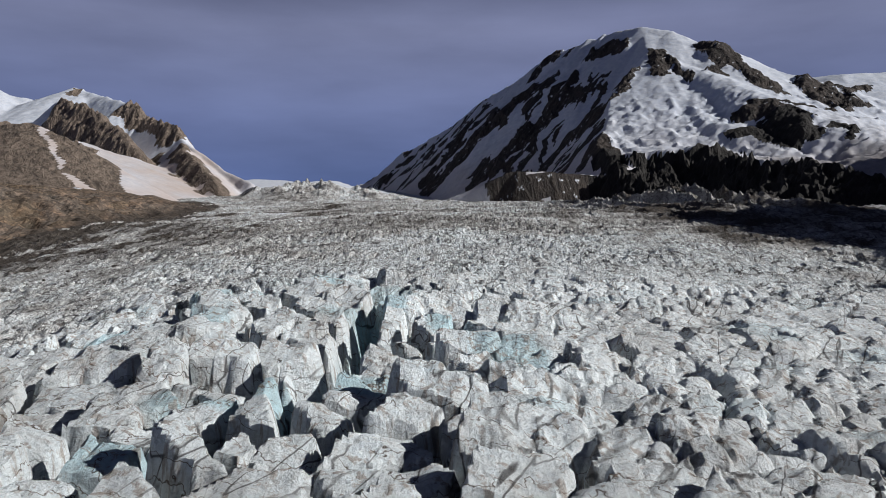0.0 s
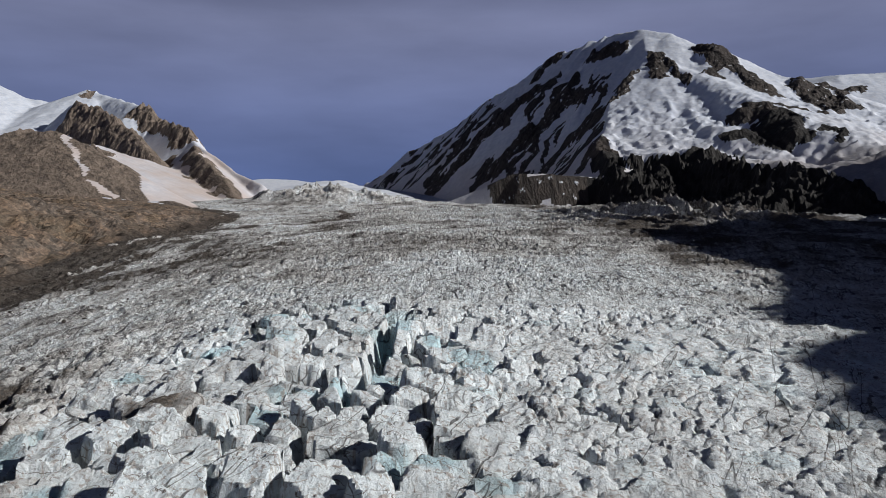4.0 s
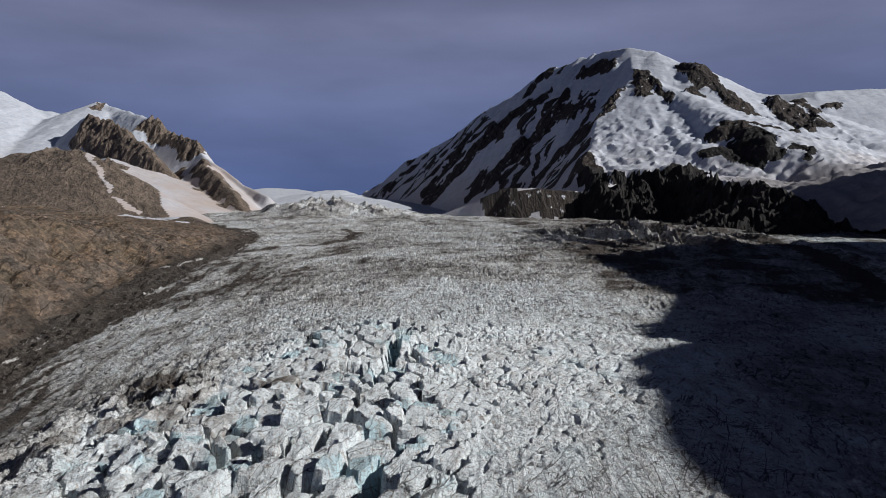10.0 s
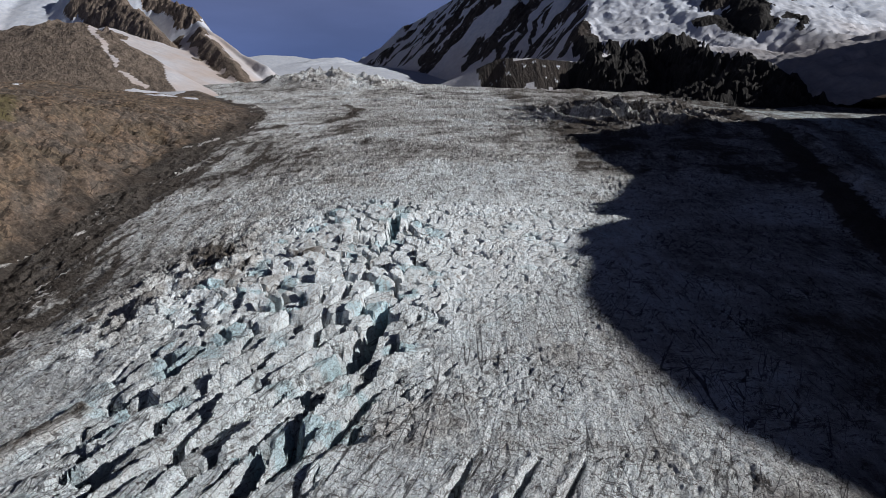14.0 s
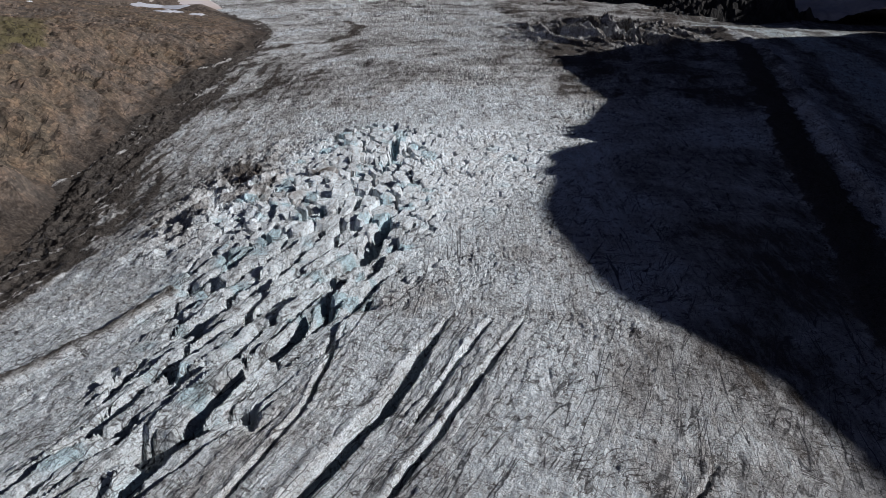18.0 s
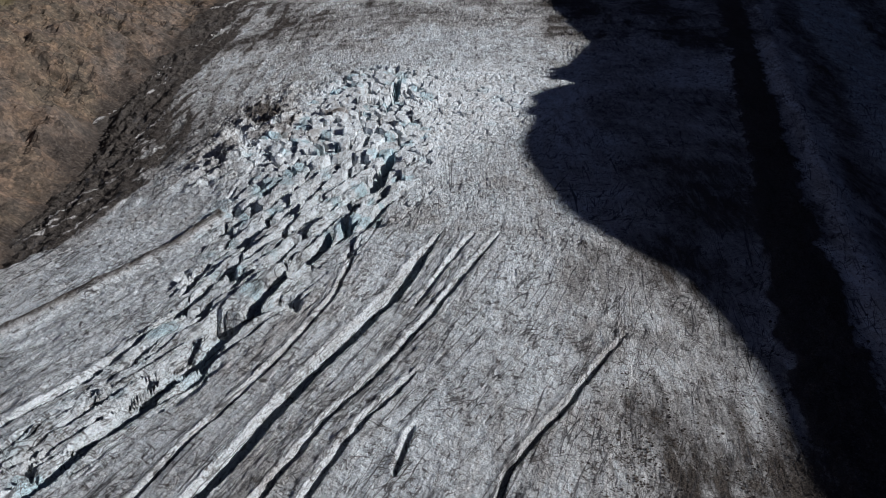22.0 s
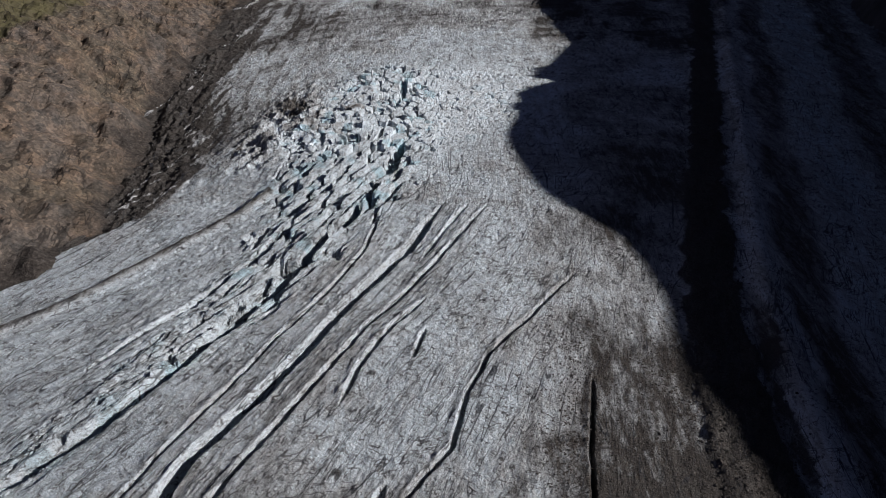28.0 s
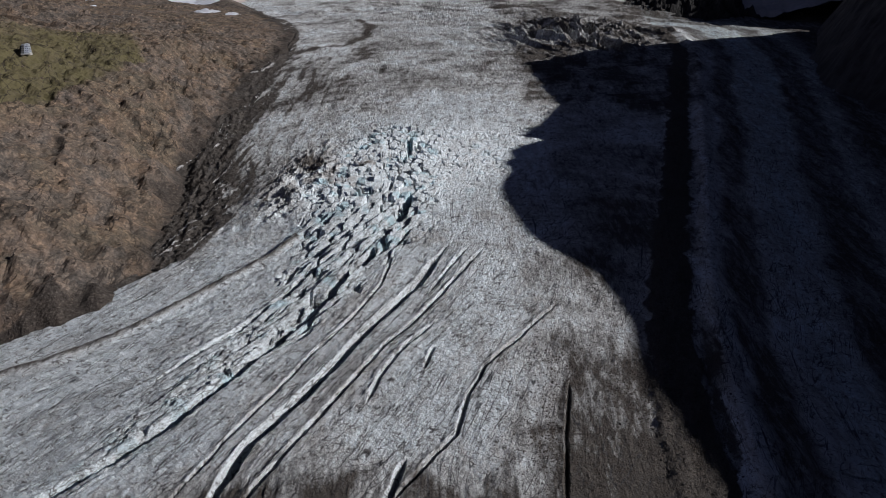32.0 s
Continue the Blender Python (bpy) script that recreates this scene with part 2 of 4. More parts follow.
    m.links.new(flow.outputs[0], tone.inputs["Vector"])
    col = m.mix(1.0, col, m.ramp(tone.outputs["Fac"], (0.28, (0.72, 0.69, 0.67)), (0.48, (1.0, 1.0, 1.0)), (0.68, (1.2, 1.22, 1.23))), "MULTIPLY")
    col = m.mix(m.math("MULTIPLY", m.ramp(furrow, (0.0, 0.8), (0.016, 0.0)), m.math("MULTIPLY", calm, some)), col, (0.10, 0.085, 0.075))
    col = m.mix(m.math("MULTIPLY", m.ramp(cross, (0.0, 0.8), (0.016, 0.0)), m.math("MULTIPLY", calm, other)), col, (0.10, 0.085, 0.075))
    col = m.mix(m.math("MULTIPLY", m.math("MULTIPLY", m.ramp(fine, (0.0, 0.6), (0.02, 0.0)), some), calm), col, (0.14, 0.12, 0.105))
    low = m.bump(m.math("MULTIPLY", crinkle, calm), 1.0, 1.6, m.bump(split, -1.0, 1.2))
    low = m.bump(m.math("MULTIPLY", m.math("MINIMUM", furrow, 0.14), calm), 0.9, 4.0, low)
    low = m.bump(m.math("MULTIPLY", m.math("MINIMUM", cross, 0.12), calm), 0.7, 3.0, low)
    low = m.bump(m.math("MULTIPLY", m.math("MINIMUM", fine, 0.1), calm), 0.9, 1.6, low)
    low = m.bump(speck, 0.9, 0.55, low)
    low = m.bump(groove, 0.5, 0.5, low)
    return m.done(col, m.bump(m.math("MAXIMUM", crack, slit), -0.8, 0.3, low))


def snow_material():
    m = Mat("mountain_snow", 0.6)
    grain, wide = m.noise(0.06, 8, rough=0.6), m.noise(0.008, 4)
    col = m.ramp(grain, (0.3, (0.50, 0.56, 0.66)), (0.7, (0.70, 0.735, 0.79)))
    col = m.mix(m.math("MULTIPLY", m.attr("dirt"), m.ramp(wide, (0.3, 0.4), (0.7, 1.0))), col, (0.52, 0.44, 0.40))
    # dirty rubble, its colours lowered further to deepen the terrace's shade
    col = m.mix(m.ramp(m.attr("rubble"), (0.35, 0.0), (0.75, 0.85)), col, m.ramp(m.noise(0.11, 8, rough=0.7), (0.35, (0.045, 0.038, 0.034)), (0.65, (0.24, 0.2, 0.185))))
    return m.done(col, m.bump(m.noise(0.022, 6, rough=0.6), 0.5, 6.0, m.bump(grain, 0.5, 2.5)))


def rock_material(name, dark, light, stretch, snow=0.0, scale=0.05):
    m = Mat(name, 0.85)
    wide, grain = m.noise(scale * 0.25, 6, stretch), m.noise(scale * 2.2, 8, stretch, rough=0.65)
    col = m.ramp(wide, (0.3, dark), (0.7, light))
    col = m.mix(0.55, col, m.ramp(grain, (0.3, tuple(v * 0.45 for v in dark)), (0.72, tuple(v * 1.25 for v in light))))
    if snow:
        col = m.mix(m.ramp(grain, (snow, 0.0), (snow + 0.04, 1.0)), col, (0.75, 0.79, 0.85))
    joints = m.grain_along(25, (1.0, 0.35, 0.18), scale * 3.0, 5, 0.8, 0.6)
    col = m.mix(0.75, col, m.ramp(joints, (0.34, 0.35), (0.5, 1.0), (0.66, 1.3)), "MULTIPLY")
    low = m.bump(joints, 1.0, 0.25 / scale)
    return m.done(col, m.bump(grain, 0.9, 0.25 / scale, low))


def plain(name, color, rough=0.6, metal=0.0, grain=3.0):
    m = Mat(name, rough)
    m.bsdf.inputs["Metallic"].default_value = metal
    n = m.noise(grain, 5)
    return m.done(m.ramp(n, (0.3, tuple(v * 0.75 for v in color)), (0.7, tuple(min(1, v * 1.15) for v in color))), m.bump(n, 0.2, 0.05))


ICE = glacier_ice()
SNOW = snow_material()
ROCK_DARK = rock_material("dark_gneiss", (0.013, 0.011, 0.010), (0.062, 0.048, 0.040), (1.0, 1.0, 0.35), 0.625, 0.025)
# darker version of the gneiss: the cliffs' shade is put into its colour
ROCK_CLIFF_SHADED = rock_material("shade_black_cliff_rock", (0.005, 0.0045, 0.004), (0.016, 0.0135, 0.012), (1.0, 1.0, 0.35), 0.0, 0.03)
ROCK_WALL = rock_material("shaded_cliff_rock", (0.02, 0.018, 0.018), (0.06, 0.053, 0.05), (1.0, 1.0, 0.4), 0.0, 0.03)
ROCK_BROWN = rock_material("brown_gneiss", (0.085, 0.066, 0.052), (0.24, 0.19, 0.15), (1.0, 1.0, 0.5), 0.0, 0.03)


def slope_material():
    m = Mat("moraine_slope", 0.92)
    m.bsdf.inputs["Specular IOR Level"].default_value = 0.2
    wide, mid = m.noise(0.011, 6, (1.0, 0.6, 1.0), 0.8, rough=0.62), m.noise(0.05, 7, (1.0, 0.7, 1.0), 0.4, rough=0.65)
    bits, grit = m.noise(0.45, 6, rough=0.68), m.noise(1.6, 4, rough=0.65)
    col = m.ramp(wide, (0.32, (0.10, 0.089, 0.078)), (0.45, (0.132, 0.113, 0.097)), (0.53, (0.122, 0.099, 0.079)), (0.62, (0.135, 0.112, 0.085)), (0.72, (0.10, 0.089, 0.077)))
    col = m.mix(0.8, col, m.ramp(mid, (0.32, (0.6, 0.62, 0.64)), (0.47, (1.0, 0.98, 0.96)), (0.56, (1.12, 1.03, 0.98)), (0.68, (1.3, 1.16, 1.02))), "MULTIPLY")
    # boulders and slabs, each of its own shade
    big, small = m.shards(0.15, (1.0, 0.6, 0.9)), m.shards(0.42, (1.0, 0.8, 1.0))
    col = m.mix(0.85, col, m.ramp(big[1], (0.0, (0.72, 0.74, 0.76)), (0.5, (1.0, 0.97, 0.94)), (1.0, (1.32, 1.24, 1.16))), "MULTIPLY")
    col = m.mix(0.85, col, m.ramp(small[1], (0.0, (0.66, 0.67, 0.69)), (0.6, (1.0, 1.0, 1.0)), (1.0, (1.5, 1.45, 1.4))), "MULTIPLY")
    col = m.mix(0.8, col, m.ramp(bits, (0.34, 0.55), (0.48, 1.02), (0.66, 1.45)), "MULTIPLY")
    # thin grass on the bench, cut by rills
    green = m.mix(0.6, m.ramp(mid, (0.3, (0.07, 0.06, 0.028)), (0.7, (0.15, 0.13, 0.062))), m.ramp(grit, (0.3, (0.06, 0.052, 0.026)), (0.7, (0.16, 0.14, 0.07))))
    rills = m.ramp(m.furrows(m.turned(20, (1.0, 0.5, 0.4)), 0.035, 4.0), (0.004, 1.0), (0.017, 0.0))
    green = m.mix(m.math("MULTIPLY", rills, 0.75), green, (0.024, 0.02, 0.013))
    col = m.mix(m.math("MULTIPLY", m.attr("grass"), m.ramp(mid, (0.3, 0.55), (0.55, 0.95))), col, green)
    # joints in the slabs, most of them along the ice
    joint = m.math("MULTIPLY", m.ramp(m.furrows(m.turned(12, (1.0, 0.16, 0.8)), 0.06, 4.0), (0.004, 1.0), (0.02, 0.0)), m.ramp(m.noise(0.017, 4), (0.45, 0.0), (0.56, 1.0)))
    col = m.mix(m.math("MULTIPLY", joint, 0.8), col, (0.026, 0.021, 0.018))
    dark = m.ramp(bits, (0.35, (0.02, 0.0165, 0.014)), (0.55, (0.06, 0.05, 0.043)), (0.7, (0.12, 0.104, 0.092)))
    col = m.mix(m.math("MULTIPLY", m.attr("dirt"), 0.92), col, dark)
    low = m.bump(mid, 1.0, 3.5)
    low = m.bump(big[0], -0.8, 1.6, low)
    low = m.bump(small[0], -0.8, 0.8, low)
    low = m.bump(bits, 0.9, 0.8, low)
    return m.done(col, m.bump(joint, -0.8, 0.8, low))


SLOPE = slope_material()
DEBRIS = plain("dark_debris", (0.05, 0.043, 0.038), 0.95, 0, 0.6)


# ---- noise and shapes over arrays ----
def lattice(ix, iy, seed):
    n = (ix * 374761393 + iy * 668265263 + seed * 1442695041) & 0xFFFFFFFF
    n = ((n ^ (n >> 13)) * 1274126177) & 0xFFFFFFFF
    n = ((n ^ (n >> 16)) * 2246822519) & 0xFFFFFFFF
    return ((n ^ (n >> 15)) & 0xFFFFFF) / float(0xFFFFFF)


def value_noise(x, y, seed=0):
    fx, fy = np.floor(x), np.floor(y)
    ix, iy = fx.astype(np.int64), fy.astype(np.int64)
    u, v = x - fx, y - fy
    u, v = u * u * u * (u * (u * 6 - 15) + 10), v * v * v * (v * (v * 6 - 15) + 10)
    a, b = lattice(ix, iy, seed), lattice(ix + 1, iy, seed)
    c, d = lattice(ix, iy + 1, seed), lattice(ix + 1, iy + 1, seed)
    return (a + (b - a) * u) * (1 - v) + (c + (d - c) * u) * v


def fbm(x, y, octaves=4, seed=0, gain=0.5):
    """Fractal noise from -1 to 1."""
    out, amp, total = np.zeros_like(x), 1.0, 0.0
    for k in range(octaves):
        c, s = math.cos(0.6 * k), math.sin(0.6 * k)
        out += amp * (2 * value_noise((x * c - y * s) * 2**k, (x * s + y * c) * 2**k, seed + 17 * k) - 1)
        total, amp = total + amp, amp * gain
    return out / total * 1.6


def ridged(x, y, octaves=4, seed=0, gain=0.5):
    """Sharp-crested fractal noise from 0 to 1."""
    out, amp, total = np.zeros_like(x), 1.0, 0.0
    for k in range(octaves):
        c, s = math.cos(0.7 * k), math.sin(0.7 * k)
        out += amp * (1 - np.abs(2 * value_noise((x * c - y * s) * 2**k, (x * s + y * c) * 2**k, seed + 31 * k) - 1))
        total, amp = total + amp, amp * gain
    return out / total


def soft(a, b, x):
    u = np.clip((x - a) / (b - a), 0, 1)
    return u * u * (3 - 2 * u)


def blocks(x, y, size, seed):
    """Irregular cells: distance to the cell's edge, its number, its centre and two random values."""
    gx, gy = np.floor(x / size).astype(np.int64), np.floor(y / size).astype(np.int64)
    best = np.full(x.shape, 1e9)
    sx, sy, ident = np.zeros_like(x), np.zeros_like(x), np.zeros(x.shape, np.int64)
    for dx in (-1, 0, 1):
        for dy in (-1, 0, 1):
            cx, cy = gx + dx, gy + dy
            px, py = (cx + 0.1 + 0.8 * lattice(cx, cy, seed)) * size, (cy + 0.1 + 0.8 * lattice(cx, cy, seed + 1)) * size
            d = (px - x) ** 2 + (py - y) ** 2
            near = d < best
            best = np.where(near, d, best)
            sx, sy, ident = np.where(near, px, sx), np.where(near, py, sy), np.where(near, (cx + 5000) * 10000 + cy + 5000, ident)
    edge = np.full(x.shape, 1e9)
    for dx in (-2, -1, 0, 1, 2):
        for dy in (-2, -1, 0, 1, 2):
            cx, cy = gx + dx, gy + dy
            px, py = (cx + 0.1 + 0.8 * lattice(cx, cy, seed)) * size, (cy + 0.1 + 0.8 * lattice(cx, cy, seed + 1)) * size
            nx, ny = px - sx, py - sy
            far = np.sqrt(nx * nx + ny * ny)
            with np.errstate(divide="ignore", invalid="ignore"):
                d = ((sx + px) / 2 - x) * nx / far + ((sy + py) / 2 - y) * ny / far
            edge = np.where(far > 1e-6, np.minimum(edge, d), edge)
    cx, cy = ident // 10000 - 5000, ident % 10000 - 5000
    return edge, ident, sx, sy, lattice(cx, cy, seed + 2), lattice(cx, cy, seed + 3)


def along(x, y, line):
    """Distance to a broken line, how far along it (0 to 1), and the side (+1 to its left)."""
    pts = np.array(line, float)[:, :2]
    seg = np.hypot(*np.diff(pts, axis=0).T)
    total, run = seg.sum(), 0.0
    best, frac, side = np.full(x.shape, 1e9), np.zeros_like(x), np.zeros_like(x)
    for a, b, length in zip(pts[:-1], pts[1:], seg):
        ux, uy = (b - a) / length
        s = np.clip((x - a[0]) * ux + (y - a[1]) * uy, 0, length)
        ox, oy = x - a[0] - s * ux, y - a[1] - s * uy
        d = np.hypot(ox, oy)
        near = d < best
        best, frac = np.where(near, d, best), np.where(near, (run + s) / total, frac)
        side = np.where(near, np.sign(ux * oy - uy * ox), side)
        run += length
    return best, frac, side


def sheet(name, x, y, z, keep, material, parent=None, attributes=(), smooth=False):
    """One mesh from a grid of heights: the quads for which keep is true."""
    ny, nx = x.shape
    n = np.arange(ny * nx).reshape(ny, nx)
    quads = np.stack([n[:-1, :-1], n[:-1, 1:], n[1:, 1:], n[1:, :-1]], -1)[keep]
    if not len(quads):
        return None
    used, quads = np.unique(quads, return_inverse=True)
    quads = quads.reshape(-1, 4)
    me = bpy.data.meshes.new(name)
    me.vertices.add(len(used))
    me.vertices.foreach_set("co", np.stack([x.ravel()[used], y.ravel()[used], z.ravel()[used]], -1).astype(np.float32).ravel())
    me.loops.add(quads.size)
    me.loops.foreach_set("vertex_index", quads.ravel().astype(np.int32))
    me.polygons.add(len(quads))
    me.polygons.foreach_set("loop_start", (np.arange(len(quads)) * 4).astype(np.int32))
    me.polygons.foreach_set("use_smooth", np.full(len(quads), bool(smooth)))
    for key, values in attributes:
        me.attributes.new(key, "FLOAT", "POINT").data.foreach_set("value", values.ravel()[used].astype(np.float32))
    me.update(calc_edges=True)
    if smooth:
        me.set_sharp_from_angle(angle=radians(smooth))
    me.materials.append(material)
    ob = new(name, me)
    ob.parent = parent
    return ob


def spaced(*stops):
    """Grid lines: (from, step), (from, step), ..., (end, 0)."""
    out = [np.arange(a, b, step) for (a, step), (b, _) in zip(stops[:-1], stops[1:])]
    return np.concatenate(out + [[stops[-1][0]]])


def mid(a):
    return (a[:-1, :-1] + a[1:, :-1] + a[:-1, 1:] + a[1:, 1:]) / 4


# ---- the valley: one surface for ice and one for rock ----
def ice_level(x, y):
    """The glacier's mean surface."""
    z = np.interp(y, (-1500, -700, -300, -100, 0, 150, 340, 550, 1000, 1300, 2250, 2700),
                  (-40, 2, 20, 27, 31, 37, 50, 66, 88, 100, 132, 165))
    bow = np.interp(y, (-700, 0, 100, 363, 700, 1000, 1300), (0.0008, 0.0013, 0.00135, 0.00062, 0.0003, 0.0001, 0))
    xl = np.minimum(x + 10, 0)
    return z - bow * xl * xl / (1 + (xl / 260) ** 2) - 0.00002 * np.maximum(x, 0) ** 2


MARGIN = [(-1400, -700), (-700, -470), (-430, -325), (-275, -215), (-233, -172), (-202, -119), (-213, -63), (-240, 60), (-266, 190), (-264, 362), (-272, 576),
          (-255, 728), (-270, 936), (-305, 1060), (-430, 1300), (-640, 1500), (-950, 1800), (-1100, 2600)]
MARGIN_RUN = np.r_[0, np.cumsum(np.hypot(*np.diff(np.array(MARGIN, float), axis=0).T))]


def beyond_margin(x, y):
    """How far a point lies on the rock's side of the ice margin, and the ice's level at the nearest place of the margin."""
    d, f, side = along(x, y, MARGIN)
    at = np.array(MARGIN, float)
    return d * side, np.interp(f, MARGIN_RUN / MARGIN_RUN[-1], ice_level(at[:, 0], at[:, 1]))


CREVASSES = [   # line, half width, depth
    ([(22, -150), (4, -203), (-22, -260), (-37, -305), (-50, -337), (-70, -377), (-82, -430)], 2.5, 11),
    ([(50, -148), (28, -198), (6, -250), (-8, -278), (-25, -320), (-38, -352), (-55, -395), (-75, -440)], 0.85, 6),
    ([(15, -260), (0, -288), (-11, -316), (-18, -345)], 0.8, 5),
    ([(15, -293), (10, -316)], 0.6, 4),
    ([(91, -237), (68, -274), (43, -313), (33, -340), (27, -374), (14, -395), (-4, -425)], 0.6, 5),
    ([(85, -332), (77, -378), (70, -430)], 0.5, 3),
    ([(-22, -120), (-31, -158), (-49, -203), (-64, -238), (-82, -280), (-92, -305), (-114, -347), (-134, -372), (-165, -404), (-210, -440)], 3.0, 10),
    ([(-40, -203), (-54, -219), (-67, -240), (-84, -262)], 1.2, 7),
    ([(-58, -150), (-70, -172), (-82, -200), (-96, -232), (-117, -268), (-139, -302)], 1.3, 9),
    ([(-14, -154), (-21, -205), (-36, -250), (-52, -288), (-68, -334), (-84, -376), (-98, -414)], 0.5, 5),
    ([(3, -394), (0, -410), (-6, -432)], 1.2, 6),
    ([(38, -150), (24, -182), (12, -212)], 0.6, 4),
    ([(-8, -18), (-14, -77), (-38, -130)], 4.0, 15),
    ([(-15, 175), (-13, 120), (-18, 85)], 2.6, 13),
]
DEBRIS_BAND = [(460, 1000), (430, 724), (247, 60), (184, -153), (150, -281), (136, -366), (126, -440)]
LOW_RIB = [(-95, -99), (-106, -134), (-130, -165), (-164, -203), (-190, -232), (-224, -258), (-300, -290)]


FLOW_Y = (-400, -350, -300, -250, -200, -150, -100, 0, 150)
FLOW = [    # a label for each line of flow, and where it runs at those places down the valley
    (-150, (-440, -360, -280, -205, -155, -115, -96, -120, -150)), (-90, (-220, -180, -138, -104, -80, -60, -52, -58, -70)),
    (-48, (-160, -115, -89, -68, -48, -30, -20, -15, -15)), (-18, (-93, -75, -55, -36, -18, -6, 0, 5, 5)),
    (5, (-70, -50, -34, -17, 5, 23, 30, 32, 35)), (28, (-55, -37, -16, 6, 28, 47, 52, 55, 60)),
    (75, (20, 34, 50, 76, 92, 100, 104, 108, 110)), (110, (77, 84, 93, 99, 106, 112, 118, 125, 135)), (172, (133, 140, 150, 160, 172, 186, 200, 228, 270))]


def across_flow(x, y):
    """A measure across the ice that stays the same along its lines of flow."""
    labels = np.array([label for label, _ in FLOW], float)
    out = np.empty_like(x)
    for i in range(x.shape[0]):
        at = np.array([np.interp(y[i, 0], FLOW_Y, run) for _, run in FLOW])
        out[i] = np.interp(x[i], at, labels) + np.minimum(x[i] - at[0], 0) * 0.5 + np.maximum(x[i] - at[-1], 0)
    return out


def glacier_surface(x, y):
    """Heights, dirt, blueness and the number of the ice block for every point."""
    wx, wy = x + 1.1 * fbm(x / 7, y / 7, 3, 3), y + 1.1 * fbm(x / 7, y / 7, 3, 4)
    # how broken the ice is: the icefall, and the belt that runs down from it
    belt, _, _ = along(x, y, [(20, 140), (-20, 40), (-36, -60), (-60, -190), (-96, -290), (-150, -390), (-215, -450)])
    width = np.interp(y, (-420, -300, -200, -60, 60, 200, 300), (12, 20, 32, 66, 122, 125, 90))
    rough = 1 - soft(0.55, 1.15, belt / width + 0.2 * fbm(x / 30, y / 30, 3, 8))
    rough *= np.interp(y + 38 * fbm(x / 45, y / 45, 3, 47), (-430, -300, -200, -60, 30, 165, 300), (0.35, 0.6, 0.8, 0.95, 1.0, 1.0, 0.0))
    fallen = rough.copy()
    rough *= 1 - 0.64 * soft(2, 40, x + 8 * fbm(x / 25, y / 25, 3, 32))
    rough = np.maximum(rough, 0.2 * np.exp(-(((x + 150) / 50) ** 2) - ((y - 95) / 110) ** 2))
    z = ice_level(x, y) + 3.0 * fbm(x / 120, y / 120, 3, 1) * soft(20, 200, np.hypot(x, y - 100) / 1.0)
    # large blocks, drawn out along the flow further down
    lengthen = np.interp(y, (-300, -120, 40), (2.6, 1.7, 1.0))
    lean = np.interp(y, (-400, -100, 60), (0.55, 0.45, 0.15))
    bx, by = (wx - lean * wy) * np.interp(y, (-300, -100, 40), (1.6, 1.35, 1.0)), wy / lengthen
    edge, ident, sx, sy, r1, r2 = blocks(bx, by, 9.8, 11)
    heart = soft(16, -12, x + 6 * fbm(x / 20, y / 20, 2, 36)) * soft(-16, 12, x - np.interp(y, (-60, 30, 120), (-92, -74, -58)) + 8 * fbm(x / 25, y / 25, 2, 38))
    open_ = soft(0.58 - 0.42 * heart, 0.78 - 0.3 * heart, value_noise(x / 13, y / 17, 21))
    gap = 0.3 + (0.8 + 1.0 * heart) * open_ * (0.35 + 0.65 * r2)
    drop = 1 - soft(gap * 0.45, gap + 0.55, edge + 0.22 * fbm(x / 2.6, y / 2.6, 2, 29))
    tilt = -(bx - sx) * (0.04 + 0.2 * r2) * (0.85 + 0.5 * heart) + (by - sy) * (0.08 + 0.26 * r1)
    lift_ = (r1 - 0.5) * (2.0 + 3.0 * heart)
    z += rough * (lift_ + tilt - drop * (0.7 + open_ * (3.5 + 6.5 * heart)))
    z += rough * (1 - heart) * (5.0 * (ridged(x / 30 + 0.6 * fbm(x / 22, y / 22, 2, 88), (y - 0.15 * x) / 9, 3, 89) - 0.6) + 0.9 * (ridged(x / 2.6, y / 9, 2, 90) - 0.6))
    # smaller blocks everywhere
    e2, _, s2x, s2y, q1, q2 = blocks(wx * 1.0 - 0.3 * wy, wy * 0.75, 4.3, 41)
    step = 1 - soft(0.05, 0.7, e2)
    small = (0.25 + 1.5 * value_noise(x / 38, y / 26, 30) ** 1.5) * (0.35 + 0.05 * rough + 0.45 * np.interp(y, (-260, -120, 100, 300, 900), (-0.6, 0, 0.2, 1, 1.4)))
    z += small * (1 - 0.65 * rough) * ((q1 - 0.5) * 1.5 + (wy * 0.75 - s2y) * 0.22 + (q2 - 0.5) * 0.35 * (wx - 0.3 * wy - s2x) - step * 1.1)
    # ridges across the flow in the upper part, streaks along it in the lower part
    upper = soft(180, 330, y)
    z += upper * 3.2 * (ridged(x / 34 + 0.4 * fbm(x / 60, y / 60, 2, 5), y / 11, 4, 6) - 0.6)
    u = across_flow(x, y)
    lower = 1 - soft(-150, -40, y)
    z += lower * (0.7 * (ridged(u / 9, y / 90, 4, 7) - 0.6) + 0.65 * (ridged(u / 3.2, y / 26, 3, 9) - 0.6)) * (1 - 0.45 * soft(30, 60, u))
    # wrinkles that cross the flow where the belt spreads, and the brown broken ground beside the icefall
    z += lower * 1.8 * soft(-30, -75, u) * (ridged(x / 30 + y / 40, (y - 0.5 * x) / 7, 3, 39) - 0.6)
    beside = np.exp(-(((x + 105) / 42) ** 2) - ((y - 70) / 95) ** 2)
    z += beside * (1 - 0.85 * rough) * (24.0 * (ridged((x - 0.35 * y) / 15, (y + 0.35 * x) / 24, 4, 40) - 0.6) + 6.0 * (ridged(x / 5, y / 6, 2, 42) - 0.6))
